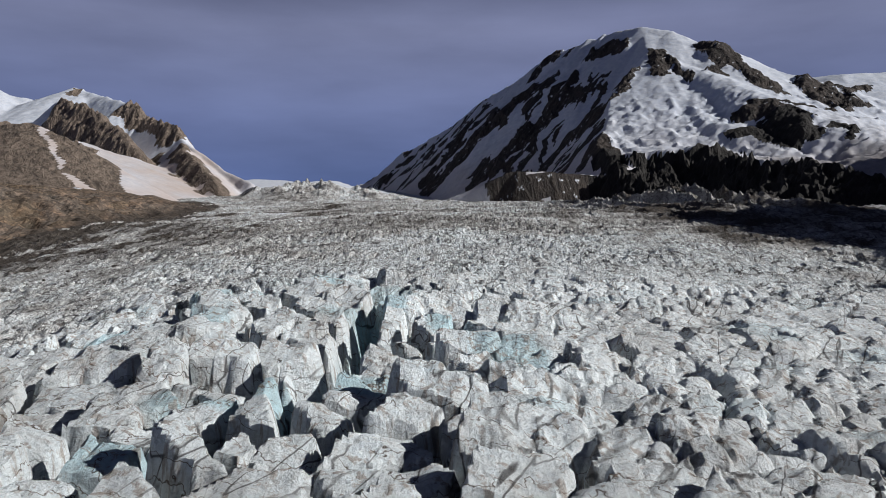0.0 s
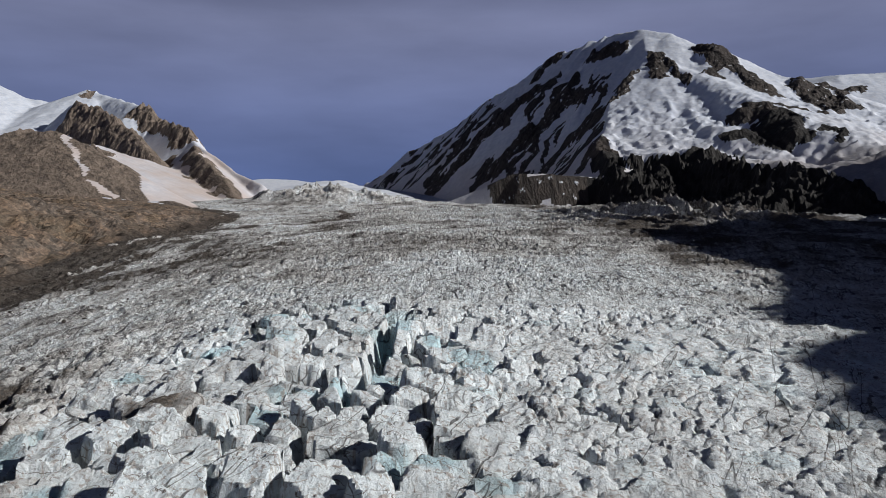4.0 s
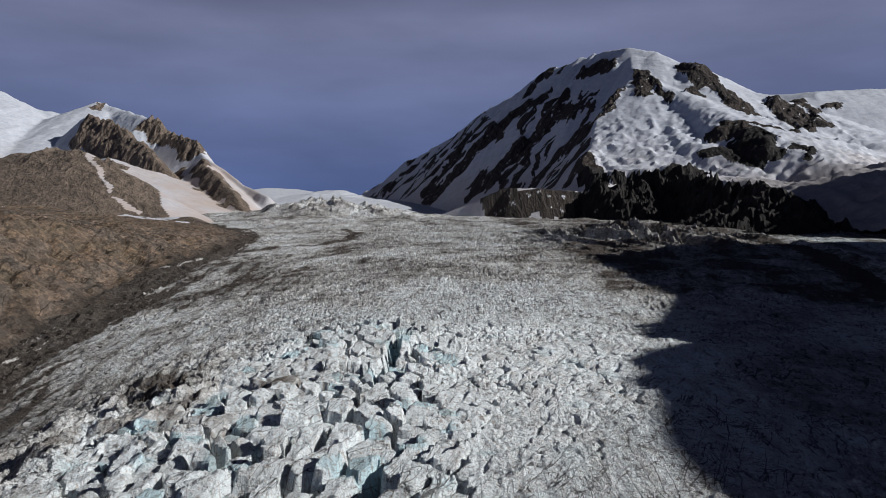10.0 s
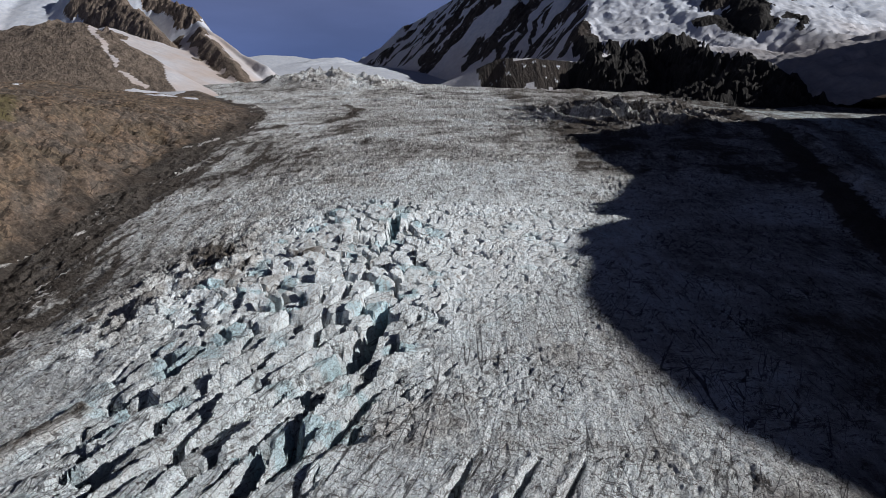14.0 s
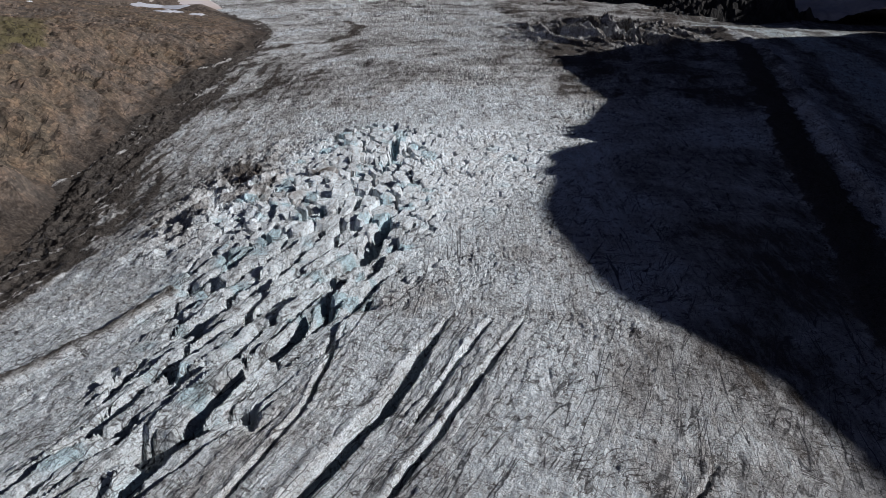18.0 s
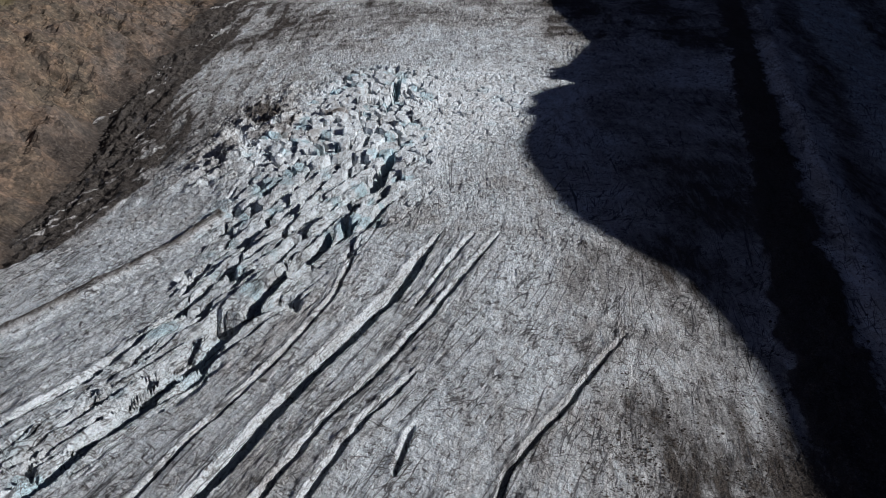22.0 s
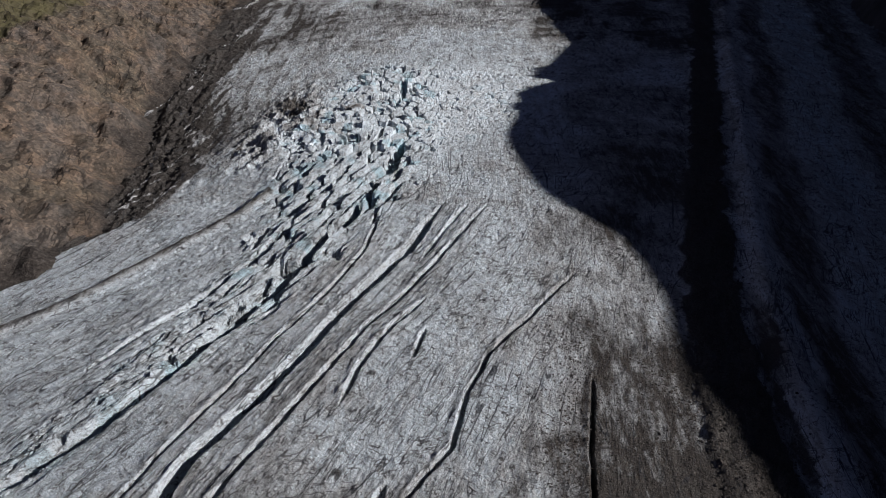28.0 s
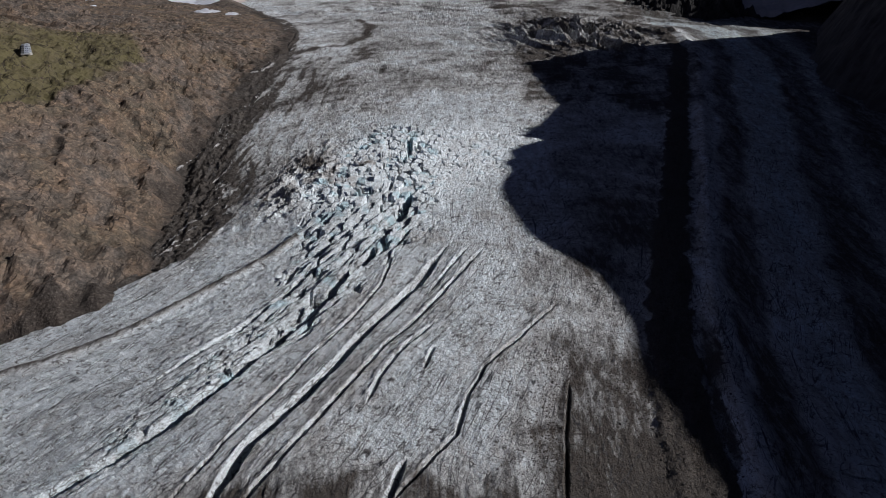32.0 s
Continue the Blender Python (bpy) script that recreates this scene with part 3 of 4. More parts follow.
    z += 1.8 * soft(130, 190, y) * (ridged((x + 0.25 * y) / 22, (y - 0.2 * x) / 5.5, 3, 43) - 0.6) * soft(900, 500, y)
    z += 0.34 * fbm(x / 3.1, y / 3.1, 4, 10) + 0.2 * ridged(x / 1.7, y / 1.7, 2, 12)
    cut, lit_wall = np.zeros_like(x), np.zeros_like(x)
    for line, half, depth in CREVASSES:
        d, f, side = along(x + 0.45 * fbm(x / 9, y / 9, 3, 13), y + 0.45 * fbm(x / 9, y / 9, 3, 14), line)
        w = half * np.clip(np.minimum(f, 1 - f) * 9, 0.12, 1)
        w = 0.85 * w
        c = np.where(side < 0, 1 - soft(w * 0.3, w * 2.1 + 0.5, d), 1 - soft(w * 0.6, w * 1.0 + 0.9, d))
        # the wall facing the sun, paled below so that it looks lit
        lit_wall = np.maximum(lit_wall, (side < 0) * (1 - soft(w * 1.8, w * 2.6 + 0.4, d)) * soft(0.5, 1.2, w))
        cut = np.maximum(cut, c * depth * np.clip(np.minimum(f, 1 - f) * 7 + 0.2, 0, 1))
        z += 0.8 * np.exp(-((d - w * 1.6) / 2.5) ** 2) * (side < 0)
    z -= cut
    # debris band, rib and the shaded tributary on its far side
    band, f, side = along(x, y, DEBRIS_BAND)
    band_w = np.interp(f, (0, 0.3, 0.75, 1), (13, 12, 14, 14))
    on_band = 1 - soft(0.7, 1.15, band / band_w + 0.25 * fbm(x / 16, y / 16, 3, 15))
    z += on_band * (1.6 + 0.7 * fbm(x / 5, y / 5, 3, 16))
    z += 5.0 * np.exp(-(((band - 27) / 8) ** 2)) * (side > 0)
    rib, _, _ = along(x, y, LOW_RIB)
    z += 3.5 * np.exp(-((rib / 5) ** 2))
    trib = soft(40, 90, band) * (side > 0)
    z += trib * (3.0 * (ridged(x / 60, y / 9, 4, 18) - 0.6) - 3.5 * soft(0.86, 0.93, ridged(x / 70, (y + 0.3 * x) / 24, 2, 33)))
    # steeper broken ice at the top of the tongue
    fall = np.exp(-(((x - 285) / 130) ** 2) - ((y - 900 - 0.2 * (x - 260)) / 210) ** 2)
    z += fall * (6 + 62 * (ridged((x + 0.35 * y) / 26, (y - 0.35 * x) / 130, 4, 19) - 0.57))
    head = soft(950, 1250, y)
    z += head * (5 * fbm(x / 90, y / 50, 4, 20) + 5.5 * (ridged(x / 45, y / 22, 4, 22) - 0.6))
    seracs = np.exp(-(((x + 330) / 230) ** 2) - ((y - 2050) / 190) ** 2)
    z += seracs * (38 + 70 * (ridged(x / 55, y / 60, 4, 23) - 0.5))
    # dirt: more near the margins, in the upper middle and lower right; some terms paint light or shade
    edge_x = -beyond_margin(x, y)[0]
    dirt = 0.28 + 0.36 * fbm(x / 55, y / 60, 5, 24) + 0.12 * fbm(x / 7, y / 12, 3, 25)
    cover = np.interp(y, (-150, -119, -90, -50, 42, 196, 348, 520, 700, 900), (2, 6, 34, 56, 66, 62, 46, 40, 30, 10))
    z += np.clip(1.3 - edge_x / cover, 0, 1) * soft(-30, 10, edge_x) * (8 * (ridged(edge_x / 16, y / 70, 4, 77) - 0.62) + 5 * (ridged(x / 7, y / 8, 3, 78) - 0.6))
    strips = fbm((x - 0.12 * y) / 5.5, (y + 0.12 * x) / 60, 4, 26)
    covered = 1 - soft(0.7, 1.15, edge_x / cover + 0.45 * strips)
    dirt += 1.15 * covered + 0.16 * soft(2.8, 1.0, edge_x / cover) * soft(-0.1, 0.6, strips)
    dirt -= 0.22 * soft(-40, -110, x) * soft(-100, -200, y)
    arc, _, _ = along(x, y, [(-235, 724), (-203, 771), (-154, 788), (-123, 899), (-126, 1033), (-166, 1122)])
    dirt += 0.8 * np.exp(-(((arc + 5 * strips) / 9) ** 2)) - 0.3 * np.exp(-(((x + 225) / 40) ** 2) - ((y - 900) / 150) ** 2)
    dirt += 0.55 * np.exp(-((np.hypot(x - 33, y - 68) / 6) ** 2))
    dirt += (0.45 + 0.6 * fbm(x / 10, y / 12, 4, 37)) * np.exp(-(((x + 66) / 30) ** 2) - ((y - 62) / 60) ** 2) + 0.2 * soft(170, 330, y) * soft(0.1, 0.7, fbm((x + 0.5 * y) / 60, (y - 0.3 * x) / 16, 4, 34))
    dirt += 0.1 * soft(190, 420, y) - 0.42 * fallen - 0.16 * soft(110, 170, y) * soft(420, 300, y) * soft(-110, -50, x) - 0.2 * np.exp(-(((x - 30) / 70) ** 2) - ((y - 60) / 70) ** 2)
    fingers = fbm(u / 7, y / 45, 4, 35)
    gravelly = soft(88, 112, u + 9 * fingers) * soft(-255, -345, y + 25 * fingers)
    dirt += gravelly * (0.42 + 0.4 * soft(-0.9, 0.9, fbm(u / 4, y / 16, 5, 44, 0.65))) + 0.14 * soft(40, 90, x) * soft(60, -160, y)
    dirt += 0.55 * soft(-375, -425, y + 14 * fingers) * soft(-60, -20, u) * soft(-0.3, 0.4, fbm(u / 9, y / 30, 4, 45))
    dirt += 0.5 * np.exp(-(((u - 22) / 14) ** 2) - ((y + 330) / 26) ** 2) + 0.6 * beside * soft(-0.2, 0.5, fbm((x - 0.35 * y) / 14, (y + 0.35 * x) / 26, 4, 46))
    dirt -= 0.22 * np.exp(-(((x - 15) / 75) ** 2) - ((y - 70) / 150) ** 2) + 0.2 * soft(-20, -60, u) * soft(-60, -160, y)
    dirt += 0.5 * soft(0.05, 0.5, fbm(edge_x / 8, y / 110, 4, 48)) * soft(190, 70, edge_x) * soft(40, 150, y) * soft(900, 600, y)
    # first term: dirt along the flow that also darkens the shaded right side
    dirt += 0.2 * soft(98, 130, u + 12 * fbm(u / 30, y / 90, 3, 49)) * soft(-300, -180, y) + 0.25 * soft(0.1, 0.6, fbm((x - 0.2 * y) / 20, y / 130, 4, 50)) * soft(200, 300, y) * soft(900, 600, y)
    dirt += 0.3 * fall * soft(-0.2, 0.5, fbm((x + 0.35 * y) / 22, (y - 0.35 * x) / 120, 4, 80))
    dirt -= 0.24 * np.exp(-(((x - 18) / 48) ** 2) - ((y + 75) / 55) ** 2)
    # first term paints the sunlit crevasse walls paler; the others are cleaner ice
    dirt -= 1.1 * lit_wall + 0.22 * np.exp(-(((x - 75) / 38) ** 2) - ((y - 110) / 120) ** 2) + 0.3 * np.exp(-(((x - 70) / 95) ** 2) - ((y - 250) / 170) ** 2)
    dirt = np.maximum(dirt, 1.5 * on_band)
    dirt = np.maximum(dirt, 0.9 * np.exp(-((rib / 3.5) ** 2)))
    # raised in the gaps between blocks, in uneven patches: darker there
    dirt += 0.25 * (drop * rough > 0.3) * value_noise(x / 6, y / 6, 27)
    across = band / np.interp(f, (0, 1), (1.6, 1.0)) + 5 * fbm(x / 30, y / 60, 3, 31)
    stripe = soft(30, 38, across) * (1 - soft(50, 58, across)) + soft(92, 102, across) * (1 - soft(122, 134, across))
    # dirt stripes; the rise towards the far right deepens the shade by colour
    dirt = np.where(side > 0, np.where(across > 20, 0.3 + 0.5 * stripe + 0.2 * strips + 0.6 * soft(120, 170, across), dirt), dirt + 0.12 * soft(110, 170, x))
    # blue ice in blocks and crevasses; the trib term paints its shade's blue cast
    blue = np.clip(0.12 * rough + 0.8 * rough * soft(0.68, 0.85, value_noise(x / 11, y / 11, 28)) + 0.5 * soft(2, 8, cut) + 0.5 * trib, 0, 1)
    return z, dirt, blue, ident, rough, edge_x, covered * (side <= 0), fallen * soft(-170, 40, y), u


glacier = tagged(new("glacier"), "grey-white crevassed valley glacier with a blocky icefall", "glacier", kind="structure")
gx = spaced((-1100, 12.0), (-420, 4.5), (-260, 2.0), (-150, 0.9), (-85, 0.7), (-50, 0.5), (60, 0.75), (90, 1.2), (160, 2.4), (280, 5.0), (640, 12.0), (1000, 24.0), (1720, 0))
gy = spaced((-1150, 12.0), (-520, 3.0), (-440, 0.95), (-60, 0.75), (55, 0.5), (135, 0.75), (225, 1.5), (500, 3.0), (1000, 8.0), (2420, 0))
GX, GY = np.meshgrid(gx, gy)
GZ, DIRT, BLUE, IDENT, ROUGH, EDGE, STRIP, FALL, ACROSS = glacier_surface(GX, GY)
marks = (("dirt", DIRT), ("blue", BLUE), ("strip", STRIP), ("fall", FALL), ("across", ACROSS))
inside = mid(EDGE) > -60
cell = IDENT[:-1, :-1]
core = (mid(FALL) > 0.6) & (mid(GY) > 52) & (mid(GY) < 205) & (np.abs(mid(GX) - 5) < 72)
names_, counts_ = np.unique(cell[core], return_counts=True)
picked = names_[np.argsort(-counts_)][:290]
is_block = core & np.isin(cell, picked)
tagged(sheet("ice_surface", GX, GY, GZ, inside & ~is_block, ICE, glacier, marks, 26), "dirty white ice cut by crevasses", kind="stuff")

# ---- rock slope beside the ice ----
def bench(y):
    """The edge of the grassy bench above the scree."""
    return np.interp(y, (-200, 112, 253, 431, 798), (-450, -421, -408, -381, -543))


def slope_height(x, y):
    d, foot = beyond_margin(x, y)
    foot = foot + 1.0
    d = d + (14 * fbm(x / 60, y / 60, 3, 59) + 5 * fbm(x / 15, y / 15, 2, 60)) * soft(700, 500, y)
    up = np.maximum(d, 0)
    e1, _, c1x, _, h1, h2 = blocks(x + 0.3 * y + 4 * fbm(x / 20, y / 20, 3, 57), 0.55 * y - 0.15 * x, 13.0, 58)
    near, far = np.interp(y, (250, 600, 900), (0.52, 0.34, 0.12)), np.interp(y, (300, 700, 1500), (0.25, 0.1, 0.03))
    z = foot + near * np.minimum(up, 90) + far * np.maximum(up - 90, 0) - 0.6 * np.maximum(-d, 0)
    z += soft(4, 40, d) * (2.6 * (h1 - 0.5) + (x + 0.3 * y - c1x) * 0.1 * (h2 - 0.3) - 1.3 * (1 - soft(0.1, 1.0, e1))) * (1 - 0.6 * soft(700, 1000, y))
    z += 3.0 * np.exp(-(((x - bench(y)) / 9) ** 2)) * soft(-100, 60, y) * soft(470, 400, y)
    z += 0.14 * np.maximum(-330 - x, 0) * soft(420, 0, y)
    z += soft(-15, 30, d) * (0.55 + 0.45 * soft(-100, 200, y)) * (1 - 0.75 * soft(600, 1000, y) * soft(-800, -600, x)) * (10 * fbm(x / 150, y / 150, 4, 51) + 13 * (ridged(x / 75, y / 60, 5, 52) - 0.6) + 9 * (ridged((x + 0.3 * y) / 26, (y - 0.3 * x) / 44, 4, 56) - 0.6) + 2.4 * fbm(x / 16, y / 16, 2, 53) + 6 * (ridged(x / 30, y / 23, 3, 97) - 0.6) + 2.6 * (ridged(x / 9.5, y / 8, 2, 98) - 0.6))
    return z


sx_ = spaced((-2000, 14.0), (-1000, 6.0), (-620, 2.5), (-200, 0))
sy_ = spaced((-1150, 12.0), (-800, 8.0), (-300, 2.8), (900, 6.0), (1700, 0))
SX, SY = np.meshgrid(sx_, sy_)
SZ = slope_height(SX, SY)
ED = beyond_margin(SX, SY)[0]
band_dark = 1 - soft(8, np.interp(SY, (-200, 20, 400), (14, 34, 26)), ED + 14 * fbm(SX / 30, SY / 40, 4, 54))
grass = soft(0, 14, bench(SY) - SX + 5 * fbm(SX / 20, SY / 20, 3, 55)) * (1 - 0.6 * soft(120, 260, bench(SY) - SX)) * soft(-200, 50, SY) * (1 - soft(450, 750, SY))
rock_slope = sheet("rock_slope", SX, SY, SZ, mid(ED) > -40, SLOPE, None, (("grass", grass), ("dirt", band_dark)))
tagged(rock_slope, "brown rubble and moraine slope with thin grass", "slope", kind="structure")

# ---- mountains ----
RIDGES = {      # name: line, fall in front, fall behind, width of bare rock, rounding
    "left_sky": ([(-2562, 3700, 891), (-2152, 3699, 755), (-1988, 3698, 674), (-1797, 3698, 647), (-1688, 3700, 710)], 0.5, 0.9, 0, 20),
    "left_shoulder": ([(-1688, 3700, 710), (-1538, 3600, 660), (-1281, 3299, 574)], 0.85, 1.2, 0, 12),
    "left_crest": ([(-1281, 3299, 574), (-1144, 3147, 476), (-1002, 2996, 425), (-865, 2795, 341), (-699, 2594, 246), (-578, 2443, 201)], 1.0, 1.0, 130, 4),
    "left_buttress": ([(-1518, 3197, 564), (-1337, 3047, 498), (-1049, 2694, 332), (-991, 2643, 298)], 1.1, 0.8, 190, 6),
    "left_knob": ([(-1137, 2493, 334), (-917, 2192, 231), (-824, 2041, 175)], 0.9, 0.3, 150, 8),
    "left_hill": ([(-1900, 1789, 234), (-1448, 1789, 234), (-1239, 1791, 255), (-1099, 1792, 270), (-973, 1793, 294), (-880, 1743, 279), (-742, 1592, 183), (-677, 1491, 136)], 0.42, 0.7, 900, 15),
    "left_rib": ([(-903, 2745, 347), (-703, 2393, 226), (-611, 2242, 158)], 0.9, 0.6, 120, 6),
    "left_foot": ([(-694, 1490, 112), (-524, 1441, 120), (-298, 1041, 76)], 0.3, 0.6, 260, 10),
    "main_sky": ([(-693, 4757, 261), (-548, 4569, 281), (-317, 4379, 377), (-196, 4205, 474), (-84, 4105, 516), (50, 3977, 571), (176, 3849, 668), (282, 3735, 720), (368, 3635, 743), (450, 3535, 816), (536, 3419, 823), (614, 3362, 861), (756, 3124, 848), (857, 3065, 815)], 1.0, 0.9, 0, 10),
    "main_east": ([(857, 3065, 815), (919, 2964, 751), (975, 2864, 719), (1057, 2762, 621), (1131, 2710, 555)], 0.6, 0.8, 90, 6),
    "main_spur": ([(750, 3095, 817), (737, 2912, 705), (624, 2758, 578), (544, 2605, 465), (470, 2402, 365), (426, 2250, 289)], 0.85, 0.5, 60, 5),
    "main_right": ([(1131, 2710, 555), (1160, 2557, 412), (1188, 2405, 340)], 0.7, 0.5, 70, 8),
    "back_sky": ([(1277, 3315, 708), (1384, 3215, 671), (1528, 3115, 666), (1800, 3117, 681), (2105, 3119, 686), (2567, 3121, 687)], 0.6, 0.8, 0, 20),
    "rock_block": ([(863, 2305, 399), (950, 2306, 408), (1034, 2255, 342)], 1.4, 0.3, 120, 6),
    "terrace_low": ([(196, 2147, 215), (284, 2128, 214), (414, 2128, 206)], 2.2, 0.38, 0, 8),
    "terrace_mid": ([(452, 2151, 246), (505, 2140, 268), (560, 2132, 272), (620, 2112, 266), (680, 2102, 288), (720, 2095, 276), (764, 2082, 256)], 2.4, 0.35, 0, 10),
    "terrace_edge": ([(698, 1950, 243), (738, 1700, 205), (733, 1499, 181)], 1.6, 0.1, 0, 8),
    "terrace_right": ([(733, 1499, 181), (851, 1500, 217), (1030, 1502, 254), (1500, 1502, 300)], 0.4, 0.14, 0, 10),
    "col": ([(-950, 3693, 254), (-841, 3694, 295), (-732, 3695, 290), (-633, 3594, 250), (-513, 3495, 272), (-373, 3395, 243), (-264, 3296, 226)], 0.15, 0.5, 0, 25),
}


FLANKS = {"main_spur": (1.05, 0.42)}     # fall to the shaded and to the sunny side


EAST = ("main_east", "main_right", "rock_block", "terrace_mid", "terrace_edge", "terrace_right", "back_sky")
SPUR_Y, SPUR_X = (1900, 2150, 2250, 2402, 2605, 2758, 2912, 3095), (430, 440, 446, 470, 544, 624, 737, 750)


def envelope(x, y, names, warp):
    """The upper hull of ridges that fall off to both sides: height, and how bare of snow the rock is."""
    wx, wy = x + warp * fbm(x / 170, y / 170, 4, 61), y + warp * fbm(x / 170, y / 170, 4, 62)
    z, bare = np.full(x.shape, -1e9), np.zeros_like(x)
    for name in names:
        line, front, behind, rocky, rounding = RIDGES[name]
        best = np.full(x.shape, -1e9)
        dist = np.full(x.shape, 1e9)
        for a, b in zip(line[:-1], line[1:]):
            ux, uy = b[0] - a[0], b[1] - a[1]
            length = math.hypot(ux, uy)
            rise = (b[2] - a[2]) / length
            lead = rise / math.sqrt(max(front * front - rise * rise, 0.06))
            off = np.abs((wx - a[0]) * uy - (wy - a[1]) * ux) / length
            s = np.clip((((wx - a[0]) * ux + (wy - a[1]) * uy) / length + lead * off) / length, 0, 1)
            ox, oy = wx - a[0] - s * ux, wy - a[1] - s * uy
            d = np.hypot(ox, oy)
            ahead = (-0.85 * ox - 0.5 * oy if name.startswith("terrace_") and name[8:] in ("edge", "right") else -oy) / (d + 1e-6)
            fall = behind + (front - behind) * soft(-0.2, 0.5, ahead)
            if name in FLANKS:
                left, right = FLANKS[name]
                fall = left + (right - left) * soft(-0.35, 0.35, ox / (d + 1e-6))
            h = a[2] + s * (b[2] - a[2]) - fall * (np.sqrt(d * d + rounding**2) - rounding)
            best, dist = np.maximum(best, h), np.minimum(dist, d)
        if name in EAST:         # what lies east of the spur ends at it
            best = best - 1.3 * np.maximum(np.interp(wy, SPUR_Y, SPUR_X) - wx, 0)
        win = best > z
        z = np.where(win, best, z)
        bare = np.where(win, (1 - soft(0.6, 1.2, dist / rocky)) if rocky else 0.0, bare)
    return z, bare


def slope_of(x, y, z):
    zy, zx = np.gradient(z)
    return np.hypot(zx / np.gradient(x, axis=1), zy / np.gradient(y, axis=0))


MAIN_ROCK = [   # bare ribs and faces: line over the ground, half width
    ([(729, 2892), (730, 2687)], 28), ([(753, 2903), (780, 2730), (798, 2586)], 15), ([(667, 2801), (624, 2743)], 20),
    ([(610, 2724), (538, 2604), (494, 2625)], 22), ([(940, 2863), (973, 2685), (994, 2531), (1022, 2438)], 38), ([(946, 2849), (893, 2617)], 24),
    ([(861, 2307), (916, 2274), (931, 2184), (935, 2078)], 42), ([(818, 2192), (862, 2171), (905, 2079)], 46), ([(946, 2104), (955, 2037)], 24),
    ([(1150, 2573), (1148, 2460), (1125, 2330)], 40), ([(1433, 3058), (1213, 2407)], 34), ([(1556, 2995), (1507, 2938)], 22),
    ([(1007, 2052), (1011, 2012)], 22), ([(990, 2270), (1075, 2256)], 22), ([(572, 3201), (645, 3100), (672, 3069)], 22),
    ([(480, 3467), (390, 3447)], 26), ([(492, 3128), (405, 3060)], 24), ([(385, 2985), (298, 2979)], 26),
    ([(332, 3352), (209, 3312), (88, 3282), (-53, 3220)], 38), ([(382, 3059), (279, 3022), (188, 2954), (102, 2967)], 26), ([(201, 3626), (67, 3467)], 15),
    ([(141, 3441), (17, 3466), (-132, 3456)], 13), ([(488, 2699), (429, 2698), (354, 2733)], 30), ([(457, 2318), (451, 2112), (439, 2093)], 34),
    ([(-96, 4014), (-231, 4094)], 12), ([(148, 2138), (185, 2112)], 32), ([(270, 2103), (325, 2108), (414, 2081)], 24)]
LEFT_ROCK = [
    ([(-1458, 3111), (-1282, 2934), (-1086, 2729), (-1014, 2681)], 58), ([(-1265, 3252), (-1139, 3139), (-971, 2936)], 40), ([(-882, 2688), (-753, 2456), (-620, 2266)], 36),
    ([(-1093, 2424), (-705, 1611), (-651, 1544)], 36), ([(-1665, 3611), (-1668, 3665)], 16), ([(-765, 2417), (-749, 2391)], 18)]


def mountain_shape(x, y, ridges, lines, crag):
    """Height over the ground and how rocky it is."""
    z, bare = envelope(x, y, ridges, 9.0)
    tall = soft(0, 260, z - ice_level(x, np.minimum(y, 2700)))
    wx, wy = x + 26 * fbm(x / 60, y / 60, 4, 67), y + 26 * fbm(x / 60, y / 60, 4, 68)
    rock = np.zeros_like(x)
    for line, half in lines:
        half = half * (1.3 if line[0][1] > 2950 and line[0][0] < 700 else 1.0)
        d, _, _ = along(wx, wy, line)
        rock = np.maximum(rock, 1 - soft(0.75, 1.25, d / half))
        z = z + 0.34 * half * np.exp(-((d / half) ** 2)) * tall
    # ribs down the shaded flank
    flank = soft(640, 480, x - 0.25 * (y - 2700)) * soft(190, 260, z) * (x > -600)
    z = z + flank * (26 * (ridged((x - 0.9 * y) / 95, (x + y) / 420, 4, 72) - 0.62) + 5 * (ridged((x - 0.9 * y) / 22, (x + y) / 120, 3, 73) - 0.6))
    rugged = 0.3 + 0.7 * np.maximum(rock, soft(2000, 1850, y))
    z = z + crag * tall * rugged * (24 * (ridged(x / 130, y / 150, 5, 63) - 0.62) + (15 + 9 * rock) * (ridged(x / 38, y / 46, 4, 64) - 0.6))
    return z, bare, rock


def widened(a):
    """The larger of each value and its neighbours' values."""
    b = a.copy()
    b[1:] = np.maximum(b[1:], a[:-1])
    b[:, 1:] = np.maximum(b[:, 1:], a[:, :-1])
    return b


GULLY = [(-863, 1734), (-792, 1649), (-711, 1530), (-668, 1469), (-630, 1462)]


def patches(mask):
    """Each connected patch of a mask as a mask of its own."""
    left, out = mask.copy(), []
    for start in np.argwhere(mask):
        if not left[tuple(start)]:
            continue
        todo, found = [tuple(start)], []
        left[tuple(start)] = False
        while todo:
            i, j = todo.pop()
            found.append((i, j))
            for a, b in ((i + 1, j), (i - 1, j), (i, j + 1), (i, j - 1)):
                if 0 <= a < mask.shape[0] and 0 <= b < mask.shape[1] and left[a, b]:
                    left[a, b] = False
                    todo.append((a, b))
        one = np.zeros(mask.shape, bool)
        one[tuple(np.array(found).T)] = True
        out.append(one)
    return out


